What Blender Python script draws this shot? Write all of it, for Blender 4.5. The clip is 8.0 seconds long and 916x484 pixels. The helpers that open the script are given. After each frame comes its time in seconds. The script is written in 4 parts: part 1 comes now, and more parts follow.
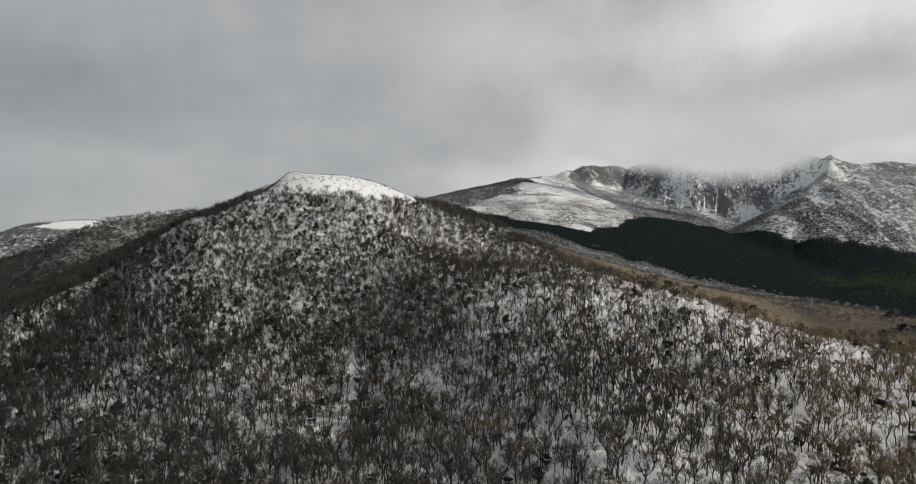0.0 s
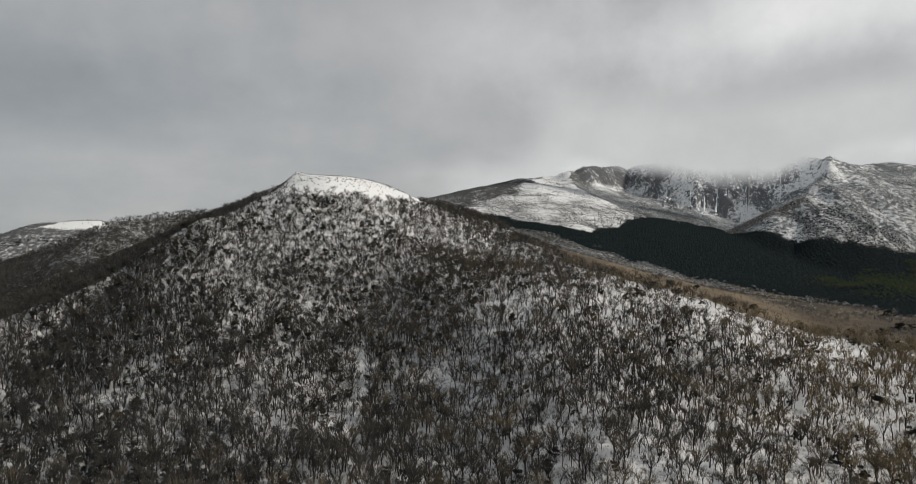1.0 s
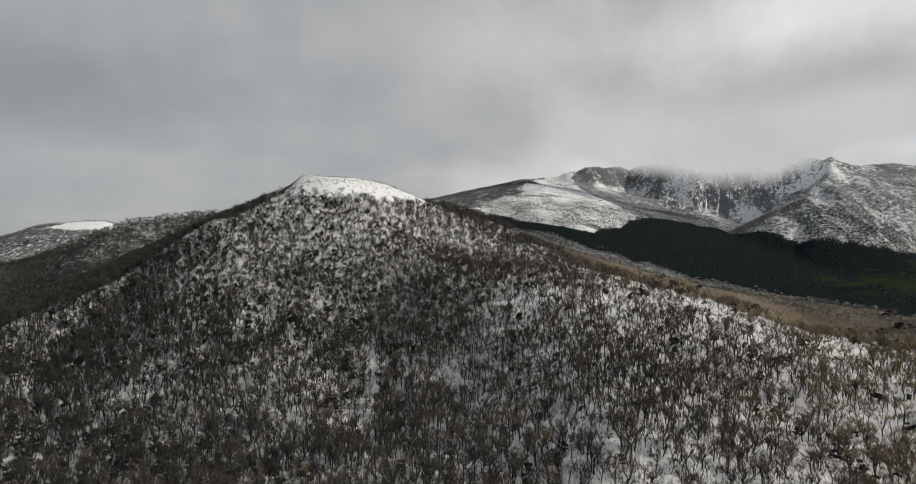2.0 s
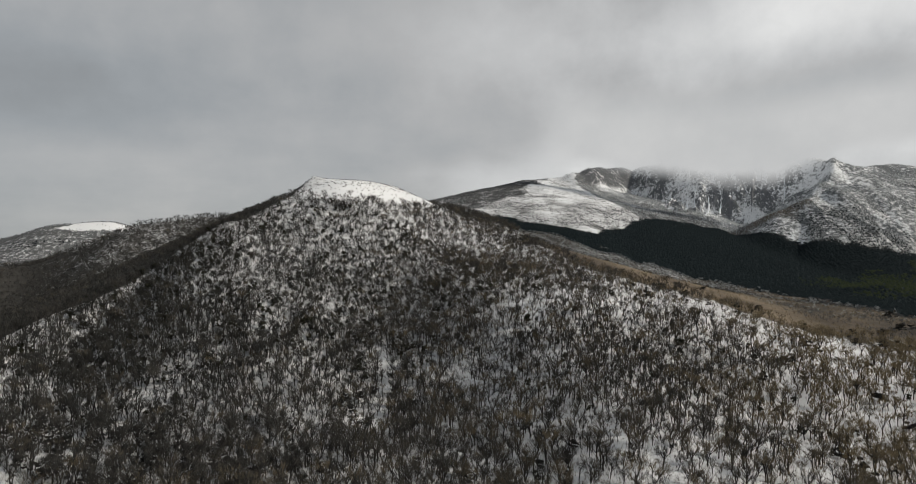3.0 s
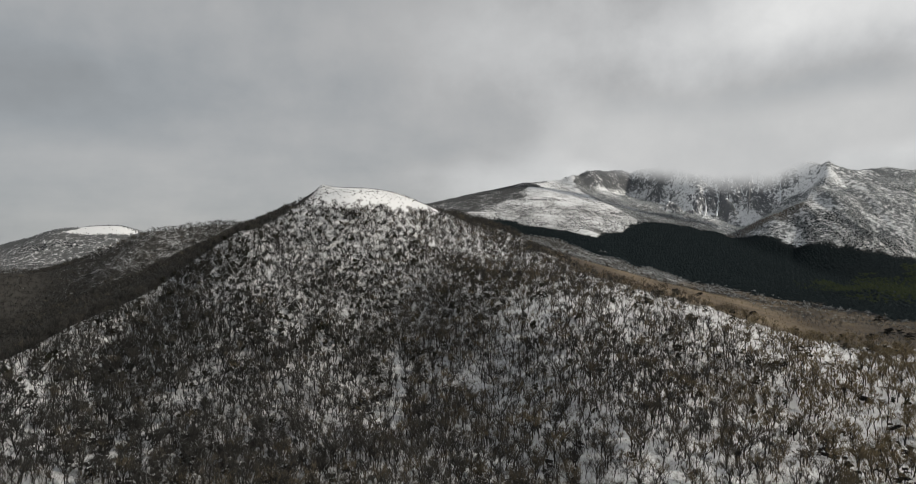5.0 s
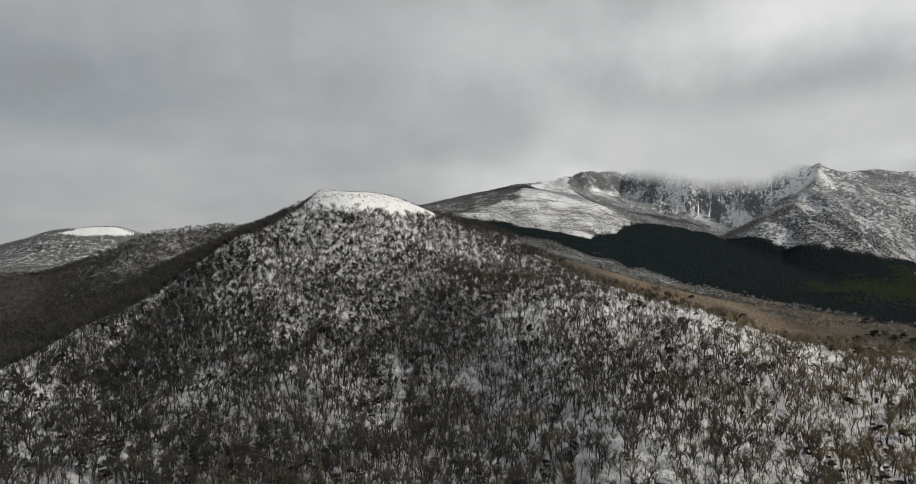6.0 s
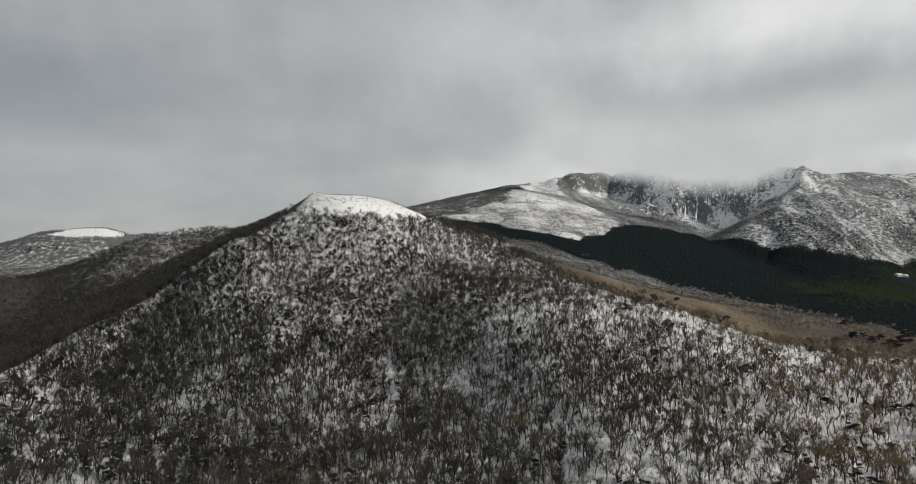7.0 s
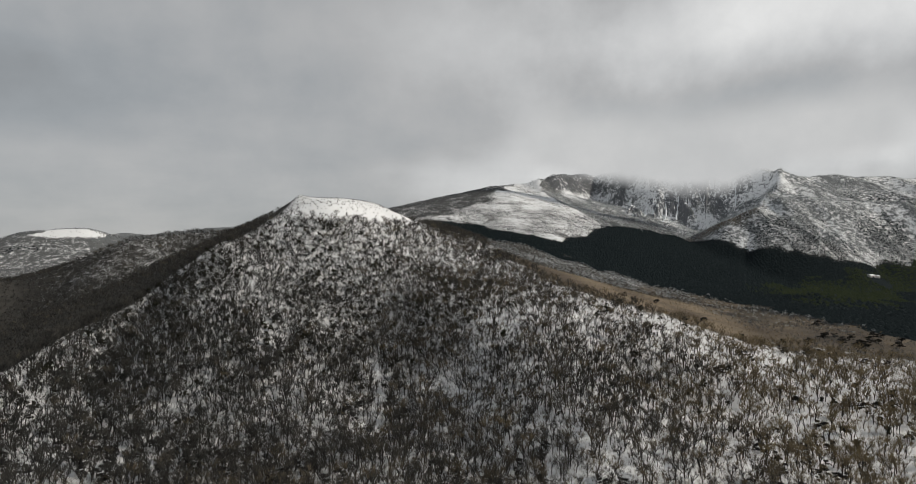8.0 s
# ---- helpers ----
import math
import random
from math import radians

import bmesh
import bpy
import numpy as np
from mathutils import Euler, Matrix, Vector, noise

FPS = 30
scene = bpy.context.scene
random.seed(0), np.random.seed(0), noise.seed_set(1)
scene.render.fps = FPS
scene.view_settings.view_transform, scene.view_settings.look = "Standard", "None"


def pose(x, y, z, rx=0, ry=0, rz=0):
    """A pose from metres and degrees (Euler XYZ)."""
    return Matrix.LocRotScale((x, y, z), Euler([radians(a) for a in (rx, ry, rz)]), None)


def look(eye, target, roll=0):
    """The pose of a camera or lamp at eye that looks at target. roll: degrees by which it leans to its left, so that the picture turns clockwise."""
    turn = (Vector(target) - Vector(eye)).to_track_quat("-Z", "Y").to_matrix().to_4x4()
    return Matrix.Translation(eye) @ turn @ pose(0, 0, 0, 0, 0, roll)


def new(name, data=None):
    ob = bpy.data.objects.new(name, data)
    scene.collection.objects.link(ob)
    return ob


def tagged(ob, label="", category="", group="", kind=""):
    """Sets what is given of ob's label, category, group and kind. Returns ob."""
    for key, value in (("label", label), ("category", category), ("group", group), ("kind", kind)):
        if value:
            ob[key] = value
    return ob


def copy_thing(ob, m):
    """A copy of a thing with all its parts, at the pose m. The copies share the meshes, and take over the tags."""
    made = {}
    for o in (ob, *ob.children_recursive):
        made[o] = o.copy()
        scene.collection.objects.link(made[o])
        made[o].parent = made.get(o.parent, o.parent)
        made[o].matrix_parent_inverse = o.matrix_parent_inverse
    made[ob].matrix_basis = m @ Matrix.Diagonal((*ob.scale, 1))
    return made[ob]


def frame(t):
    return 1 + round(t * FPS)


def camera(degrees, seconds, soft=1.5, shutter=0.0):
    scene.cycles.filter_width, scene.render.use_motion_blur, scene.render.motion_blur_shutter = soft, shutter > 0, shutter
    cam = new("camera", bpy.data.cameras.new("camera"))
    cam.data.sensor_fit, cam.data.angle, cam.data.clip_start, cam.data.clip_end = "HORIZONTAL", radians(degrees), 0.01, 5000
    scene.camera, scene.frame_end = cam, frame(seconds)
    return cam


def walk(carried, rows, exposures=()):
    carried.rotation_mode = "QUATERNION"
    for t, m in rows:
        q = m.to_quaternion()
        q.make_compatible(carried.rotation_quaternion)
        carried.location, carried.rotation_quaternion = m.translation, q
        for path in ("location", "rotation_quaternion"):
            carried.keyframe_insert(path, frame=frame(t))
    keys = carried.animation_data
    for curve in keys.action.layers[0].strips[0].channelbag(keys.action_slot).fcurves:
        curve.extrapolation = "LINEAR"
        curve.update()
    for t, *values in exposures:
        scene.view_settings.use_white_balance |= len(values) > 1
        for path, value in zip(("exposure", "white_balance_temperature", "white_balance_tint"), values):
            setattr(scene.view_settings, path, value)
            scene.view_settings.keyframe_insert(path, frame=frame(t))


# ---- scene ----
cam = camera(74.02, 8.0, soft=0.5)
ROWS = [
    (0.0, 0.0, 0.0, 0.0, 0.00, 1.40, 0.02),
    (0.5, -2.0, -3.5, 0.0, -0.04, 1.41, 0.01),
    (1.0, -4.0, -7.1, -0.1, -0.03, 1.42, 0.02),
    (1.5, -5.9, -10.8, -0.2, 0.01, 1.46, 0.02),
    (3.0, -12.1, -22.0, 1.7, 0.25, 1.41, -0.01),
    (3.5, -14.0, -26.3, 3.1, 0.36, 1.41, 0.01),
    (4.0, -15.8, -30.6, 4.7, 0.44, 1.38, -0.02),
    (4.5, -17.3, -35.1, 6.1, 0.33, 1.39, 0.0),
    (6.0, -21.4, -48.5, 11.1, -0.56, 1.29, 0.0),
    (6.5, -22.2, -53.1, 12.6, -0.76, 1.28, -0.02),
    (7.0, -23.0, -57.6, 14.2, -1.56, 1.25, -0.01),
    (7.5, -23.9, -62.0, 16.0, -2.49, 1.18, -0.03),
    (8.0, -24.6, -66.3, 17.5, -3.11, 1.17, -0.04),
]
walk(cam, [(t, pose(x, y, z, 90 + pitch, roll, yaw)) for t, x, y, z, yaw, pitch, roll in ROWS])

# ---- node helpers ----
def noise_tex(N, L, scale, detail=4.0, rough=0.55, vec=None):
    n = N("ShaderNodeTexNoise")
    n.inputs["Scale"].default_value, n.inputs["Detail"].default_value, n.inputs["Roughness"].default_value = scale, detail, rough
    if vec is not None:
        L(vec, n.inputs["Vector"])
    return n.outputs["Fac"]


def mixed(N, L, fac, a, b):
    m = N("ShaderNodeMixRGB")
    for i, v in ((0, fac), (1, a), (2, b)):
        if hasattr(v, "is_output"):
            L(v, m.inputs[i])
        else:
            m.inputs[i].default_value = v if i == 0 else (*v, 1)
    return m.outputs[0]


def maths(N, L, op, a, b=0.0, clamp=False):
    m = N("ShaderNodeMath")
    m.operation, m.use_clamp = op, clamp
    for i, v in ((0, a), (1, b)):
        if hasattr(v, "is_output"):
            L(v, m.inputs[i])
        else:
            m.inputs[i].default_value = v
    return m.outputs[0]


def step(N, L, v, lo, hi):
    m = N("ShaderNodeMapRange")
    m.interpolation_type = "SMOOTHSTEP"
    m.inputs["From Min"].default_value, m.inputs["From Max"].default_value = lo, hi
    L(v, m.inputs["Value"])
    return m.outputs["Result"]


def attr(N, name):
    a = N("ShaderNodeAttribute")
    a.attribute_name = name
    return a.outputs["Fac"]


# ---- light ----
SUN_ELEVATION, SUN_AZIMUTH = 32.0, 107.0   # degrees; azimuth clockwise from +y
scene.view_settings.exposure = 0.0


def make_world():
    world = bpy.data.worlds.new("sky")
    scene.world = world
    world.use_nodes = True
    nt = world.node_tree
    nt.nodes.clear()
    N, L = nt.nodes.new, nt.links.new
    sky = N("ShaderNodeTexSky")
    sky.sky_type, sky.sun_disc = "NISHITA", False
    sky.sun_elevation, sky.sun_rotation = radians(SUN_ELEVATION), radians(SUN_AZIMUTH)
    way = N("ShaderNodeTexCoord").outputs["Generated"]
    sep = N("ShaderNodeSeparateXYZ")
    L(way, sep.inputs[0])
    # a cloud deck overhead: divide by the height so that the clouds flatten towards the horizon
    up = maths(N, L, "ADD", maths(N, L, "MAXIMUM", sep.outputs["Z"], 0.0), 0.2)
    com = N("ShaderNodeCombineXYZ")
    L(maths(N, L, "DIVIDE", sep.outputs["X"], up), com.inputs["X"])
    L(maths(N, L, "DIVIDE", sep.outputs["Y"], up), com.inputs["Y"])
    deck = noise_tex(N, L, 0.8, 6, 0.5, com.outputs[0])
    wisp = noise_tex(N, L, 3.2, 6, 0.55, way)

    def glow(azimuth, elevation, wide, high, amount):
        """A soft brighter or darker bank of cloud round one direction."""
        x = maths(N, L, "ARCTAN2", sep.outputs["X"], sep.outputs["Y"])
        a = maths(N, L, "DIVIDE", maths(N, L, "SUBTRACT", x, radians(azimuth)), radians(wide))
        e = maths(N, L, "DIVIDE", maths(N, L, "SUBTRACT", sep.outputs["Z"], math.sin(radians(elevation))), radians(high))
        wob = maths(N, L, "MULTIPLY", maths(N, L, "SUBTRACT", wisp, 0.5), 1.2)
        e = maths(N, L, "ADD", e, wob)
        d = maths(N, L, "ADD", maths(N, L, "MULTIPLY", a, a), maths(N, L, "MULTIPLY", e, e))
        return maths(N, L, "MULTIPLY", maths(N, L, "POWER", 2.718, maths(N, L, "MULTIPLY", d, -1.0)), amount)

    v = maths(N, L, "ADD", maths(N, L, "MULTIPLY", maths(N, L, "SUBTRACT", deck, 0.5), 0.42), 0.455)
    curl = noise_tex(N, L, 7.5, 6, 0.6, way)
    v = maths(N, L, "ADD", v, maths(N, L, "MULTIPLY", maths(N, L, "SUBTRACT", wisp, 0.5), 0.33))
    # more broken cloud on the right, where it tears on the mountain
    torn = maths(N, L, "ADD", 0.14, maths(N, L, "MULTIPLY", step(N, L, sep.outputs["X"], -0.05, 0.3), 0.22))
    v = maths(N, L, "ADD", v, maths(N, L, "MULTIPLY", maths(N, L, "SUBTRACT", curl, 0.5), torn))
    for g in ((11.5, 11.0, 4.5, 3.2, 0.18), (8, 6.8, 15, 2.8, 0.24), (37, 9.4, 8, 2.8, 0.36), (20, 9.0, 9, 1.5, 0.06), (26, 12.1, 13, 2.5, -0.21),
              (34, 18.8, 18, 4.0, 0.38), (0, 19, 14, 5, 0.08), (-34, 14.5, 13, 6.5, -0.13), (-30, 8.2, 9, 1.8, 0.05), (-16, 5, 14, 2.8, -0.08)):
        v = maths(N, L, "ADD", v, glow(*g))
    # thicker, darker cloud overhead and behind
    over = maths(N, L, "MAXIMUM", step(N, L, sep.outputs["Z"], 0.42, 0.7), step(N, L, maths(N, L, "MULTIPLY", sep.outputs["Y"], -1.0), -0.2, 0.5))
    v = maths(N, L, "SUBTRACT", v, maths(N, L, "MULTIPLY", over, 0.19))
    ramp = N("ShaderNodeValToRGB")
    e = ramp.color_ramp.elements
    e[0].position, e[0].color = 0.0, (0.105, 0.106, 0.105, 1)
    ramp.color_ramp.elements.new(0.15).color = (0.212, 0.22, 0.225, 1)
    e = ramp.color_ramp.elements
    e[len(e) - 1].position, e[len(e) - 1].color = 0.85, (0.80, 0.80, 0.79, 1)
    for p, c in ((0.35, (0.328, 0.346, 0.360, 1)), (0.5, (0.448, 0.451, 0.452, 1)), (0.65, (0.594, 0.598, 0.598, 1))):
        ramp.color_ramp.elements.new(p).color = c
    L(v, ramp.inputs[0])
    thin = N("ShaderNodeMixRGB")
    thin.blend_type = "MULTIPLY"
    thin.inputs[0].default_value, thin.inputs[2].default_value = 1.0, (0.08, 0.08, 0.08, 1)
    L(sky.outputs[0], thin.inputs[1])
    bg = N("ShaderNodeBackground")
    L(mixed(N, L, 0.94, thin.outputs[0], ramp.outputs[0]), bg.inputs["Color"])
    bg.inputs["Strength"].default_value = 1.0
    L(bg.outputs[0], N("ShaderNodeOutputWorld").inputs["Surface"])


make_world()
sun = new("sun", bpy.data.lights.new("sun", "SUN"))
sun.data.energy, sun.data.angle, sun.data.color = 2.9, radians(7), (1.0, 0.92, 0.80)
_a, _e = radians(SUN_AZIMUTH), radians(SUN_ELEVATION)
sun.matrix_world = look((300 * math.sin(_a) * math.cos(_e), 300 * math.cos(_a) * math.cos(_e), 300 * math.sin(_e)), (0, 0, 0))


# ---- materials ----
def material(name, build):
    m = bpy.data.materials.new(name)
    m.use_nodes = True
    nt = m.node_tree
    nt.nodes.clear()
    out = nt.nodes.new("ShaderNodeOutputMaterial")
    sh = nt.nodes.new("ShaderNodeBsdfPrincipled")
    nt.links.new(sh.outputs[0], out.inputs[0])
    build(nt, nt.nodes.new, nt.links.new, sh)
    return m


def ground_nodes(nt, N, L, sh):
    pos = N("ShaderNodeNewGeometry").outputs["Position"]
    fine = noise_tex(N, L, 0.5, 5, 0.68, pos)
    grain = noise_tex(N, L, 1.7, 3, 0.65, pos)
    patchy = noise_tex(N, L, 0.14, 5, 0.62, pos)
    broad = noise_tex(N, L, 0.016, 4, 0.55, pos)
    # leaf litter and dwarf bamboo
    litter = mixed(N, L, fine, (0.026, 0.0255, 0.025), (0.090, 0.087, 0.081))
    # frosted brush, its colour cooled to carry the blue haze of distance
    litter = mixed(N, L, attr(N, "frost"), litter, mixed(N, L, fine, (0.095, 0.105, 0.113), (0.215, 0.225, 0.232)))
    tan = mixed(N, L, step(N, L, maths(N, L, "ADD", maths(N, L, "MULTIPLY", broad, 0.6), maths(N, L, "MULTIPLY", fine, 0.4)), 0.35, 0.65), (0.075, 0.062, 0.050), (0.23, 0.185, 0.135))
    soil = mixed(N, L, attr(N, "tan"), litter, tan)
    green = mixed(N, L, patchy, (0.0090, 0.0136, 0.0160), (0.0126, 0.0186, 0.0208))
    soil = mixed(N, L, attr(N, "wood"), soil, green)
    # snow held on slanting ledges of the wall
    ledge = N("ShaderNodeMapping")
    ledge.inputs["Scale"].default_value = (0.19, 0.09, 0.08)
    ledge.inputs["Rotation"].default_value = (0.0, 0.5, 0.0)
    L(pos, ledge.inputs["Vector"])
    streak = noise_tex(N, L, 1.0, 6, 0.7, ledge.outputs[0])
    rock = mixed(N, L, patchy, (0.075, 0.082, 0.095), (0.21, 0.215, 0.225))
    soil = mixed(N, L, attr(N, "rock"), soil, rock)
    snow = mixed(N, L, patchy, (0.72, 0.74, 0.77), (0.86, 0.87, 0.88))
    # snow cover: attribute plus three scales of noise
    v = maths(N, L, "ADD", attr(N, "snow"), maths(N, L, "MULTIPLY", maths(N, L, "SUBTRACT", fine, 0.5), 0.7))
    v = maths(N, L, "ADD", v, maths(N, L, "MULTIPLY", maths(N, L, "SUBTRACT", patchy, 0.5), 0.55))
    v = maths(N, L, "ADD", v, maths(N, L, "MULTIPLY", maths(N, L, "SUBTRACT", broad, 0.5), 0.15))
    v = maths(N, L, "ADD", v, maths(N, L, "MULTIPLY", maths(N, L, "SUBTRACT", grain, 0.5), 0.9))
    # brush and snow in strong patches on the mountain sides
    v = maths(N, L, "ADD", v, maths(N, L, "MULTIPLY", maths(N, L, "MULTIPLY", maths(N, L, "SUBTRACT", patchy, 0.5), attr(N, "frost")), 1.3))
    # bare rock where the wall is too steep to hold snow
    nz = N("ShaderNodeSeparateXYZ")
    L(N("ShaderNodeNewGeometry").outputs["Normal"], nz.inputs[0])
    steep = maths(N, L, "SUBTRACT", 1.0, step(N, L, nz.outputs["Z"], 0.30, 0.80))
    v = maths(N, L, "SUBTRACT", v, maths(N, L, "MULTIPLY", maths(N, L, "MULTIPLY", steep, attr(N, "rock")), 0.12))
    v = maths(N, L, "ADD", v, maths(N, L, "MULTIPLY", maths(N, L, "SUBTRACT", streak, 0.5), maths(N, L, "MULTIPLY", attr(N, "rock"), 3.4)))
    # soil colour blended into the snow paints shade and warm sunlight on it
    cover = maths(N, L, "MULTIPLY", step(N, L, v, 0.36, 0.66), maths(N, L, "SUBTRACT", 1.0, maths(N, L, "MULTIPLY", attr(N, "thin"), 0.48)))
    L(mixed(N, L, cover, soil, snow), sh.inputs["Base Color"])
    sh.inputs["Roughness"].default_value = 0.85
    sh.inputs["Specular IOR Level"].default_value = 0.05
    bump = N("ShaderNodeBump")
    bump.inputs["Strength"].default_value, bump.inputs["Distance"].default_value = 0.4, 0.4
    L(fine, bump.inputs["Height"])
    L(bump.outputs[0], sh.inputs["Normal"])


def plain(lo, hi, scale=3.0, rough=0.9):
    def build(nt, N, L, sh):
        g = N("ShaderNodeNewGeometry")
        isl = g.outputs["Random Per Island"]
        n = noise_tex(N, L, scale, 3, 0.6, g.outputs["Position"])
        f = maths(N, L, "ADD", maths(N, L, "MULTIPLY", isl, 0.5), maths(N, L, "MULTIPLY", n, 0.5))
        L(mixed(N, L, f, lo, hi), sh.inputs["Base Color"])
        sh.inputs["Roughness"].default_value = rough
        sh.inputs["Specular IOR Level"].default_value = 0.04 if rough > 0.5 else 0.5
    return build


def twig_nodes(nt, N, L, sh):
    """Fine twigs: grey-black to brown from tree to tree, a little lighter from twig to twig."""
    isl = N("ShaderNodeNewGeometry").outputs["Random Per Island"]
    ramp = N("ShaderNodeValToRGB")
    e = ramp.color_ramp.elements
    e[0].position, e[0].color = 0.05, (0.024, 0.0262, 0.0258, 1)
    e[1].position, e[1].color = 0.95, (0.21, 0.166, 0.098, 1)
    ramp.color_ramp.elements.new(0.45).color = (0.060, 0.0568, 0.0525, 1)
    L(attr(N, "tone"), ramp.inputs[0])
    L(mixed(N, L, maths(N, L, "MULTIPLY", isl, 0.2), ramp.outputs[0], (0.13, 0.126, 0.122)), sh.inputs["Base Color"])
    sh.inputs["Roughness"].default_value = 0.9
    sh.inputs["Specular IOR Level"].default_value = 0.04


def rock_nodes(nt, N, L, sh):
    g = N("ShaderNodeNewGeometry")
    n, big = noise_tex(N, L, 0.35, 5, 0.65, g.outputs["Position"]), noise_tex(N, L, 0.09, 4, 0.6, g.outputs["Position"])
    nz = N("ShaderNodeSeparateXYZ")
    L(g.outputs["Normal"], nz.inputs[0])
    v = maths(N, L, "ADD", nz.outputs["Z"], maths(N, L, "MULTIPLY", maths(N, L, "SUBTRACT", n, 0.5), 1.3))
    L(mixed(N, L, step(N, L, v, 0.62, 0.9), mixed(N, L, big, (0.07, 0.077, 0.09), (0.20, 0.205, 0.215)), (0.80, 0.82, 0.85)), sh.inputs["Base Color"])
    sh.inputs["Roughness"].default_value = 0.85
    bump = N("ShaderNodeBump")
    bump.inputs["Strength"].default_value, bump.inputs["Distance"].default_value = 0.8, 1.5
    L(n, bump.inputs["Height"])
    L(bump.outputs[0], sh.inputs["Normal"])


M_GROUND = material("snowy ground", ground_nodes)
M_BARK = material("bark", plain((0.012, 0.012, 0.012), (0.038, 0.036, 0.034)))
M_TWIG = material("twigs", twig_nodes)
M_TAN_TWIG = material("tan twigs", plain((0.08, 0.062, 0.036), (0.26, 0.20, 0.115)))
# cool tint of distant haze is mixed into both twig colours
M_FROST = material("frosted twigs", plain((0.20, 0.212, 0.225), (0.60, 0.635, 0.65), 0.1))
M_GREY = material("grey twigs", plain((0.062, 0.065, 0.069), (0.188, 0.194, 0.202), 0.1))
M_PINE = material("pine needles", plain((0.012, 0.013, 0.010), (0.040, 0.039, 0.026)))
# sunlit and cloud-shaded copies of the same valley pines
M_SUNLIT_PINE = material("sunlit olive pines", plain((0.0145, 0.0205, 0.012), (0.030, 0.039, 0.018), 0.05))
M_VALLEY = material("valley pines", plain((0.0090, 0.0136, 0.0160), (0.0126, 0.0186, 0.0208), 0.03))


M_SNOW = material("packed snow", plain((0.74, 0.76, 0.79), (0.88, 0.89, 0.90), 0.8, 0.75))
M_ICE = material("ice", plain((0.66, 0.71, 0.76), (0.86, 0.88, 0.90), 0.5, 0.35))
M_ROCK = material("dark rock with snowy ledges", rock_nodes)
M_POLE = material("weathered pole", plain((0.22, 0.21, 0.20), (0.42, 0.41, 0.39), 4.0, 0.7))
M_WALL = material("pale house wall", plain((0.62, 0.61, 0.58), (0.78, 0.77, 0.74), 1.2, 0.8))
M_DARK = material("window glass", plain((0.02, 0.022, 0.025), (0.035, 0.037, 0.04), 1.0, 0.15))


# ---- terrain ----
def lattice(ix, iy, seed):
    h = (ix.astype(np.int64) * 374761393 + iy.astype(np.int64) * 668265263 + seed * 1442695041) & 0xFFFFFFFF
    h = ((h ^ (h >> 13)) * 1274126177) & 0xFFFFFFFF
    return ((h ^ (h >> 16)) & 0xFFFF) / 65535.0


def value_noise(X, Y, size, seed):
    u, v = X / size, Y / size
    iu, iv = np.floor(u), np.floor(v)
    fu, fv = u - iu, v - iv
    fu, fv = fu * fu * (3 - 2 * fu), fv * fv * (3 - 2 * fv)
    a, b = lattice(iu, iv, seed), lattice(iu + 1, iv, seed)
    c, d = lattice(iu, iv + 1, seed), lattice(iu + 1, iv + 1, seed)
    return (a + (b - a) * fu) * (1 - fv) + (c + (d - c) * fu) * fv - 0.5


def fbm(X, Y, size, seed, octaves=4, gain=0.5):
    out, amp = 0.0, 1.0
    for o in range(octaves):
        out = out + amp * value_noise(X, Y, size / 2 ** o, seed + o)
        amp *= gain
    return out


def smooth(v, lo, hi):
    t = np.clip((v - lo) / (hi - lo), 0, 1)
    return t * t * (3 - 2 * t)


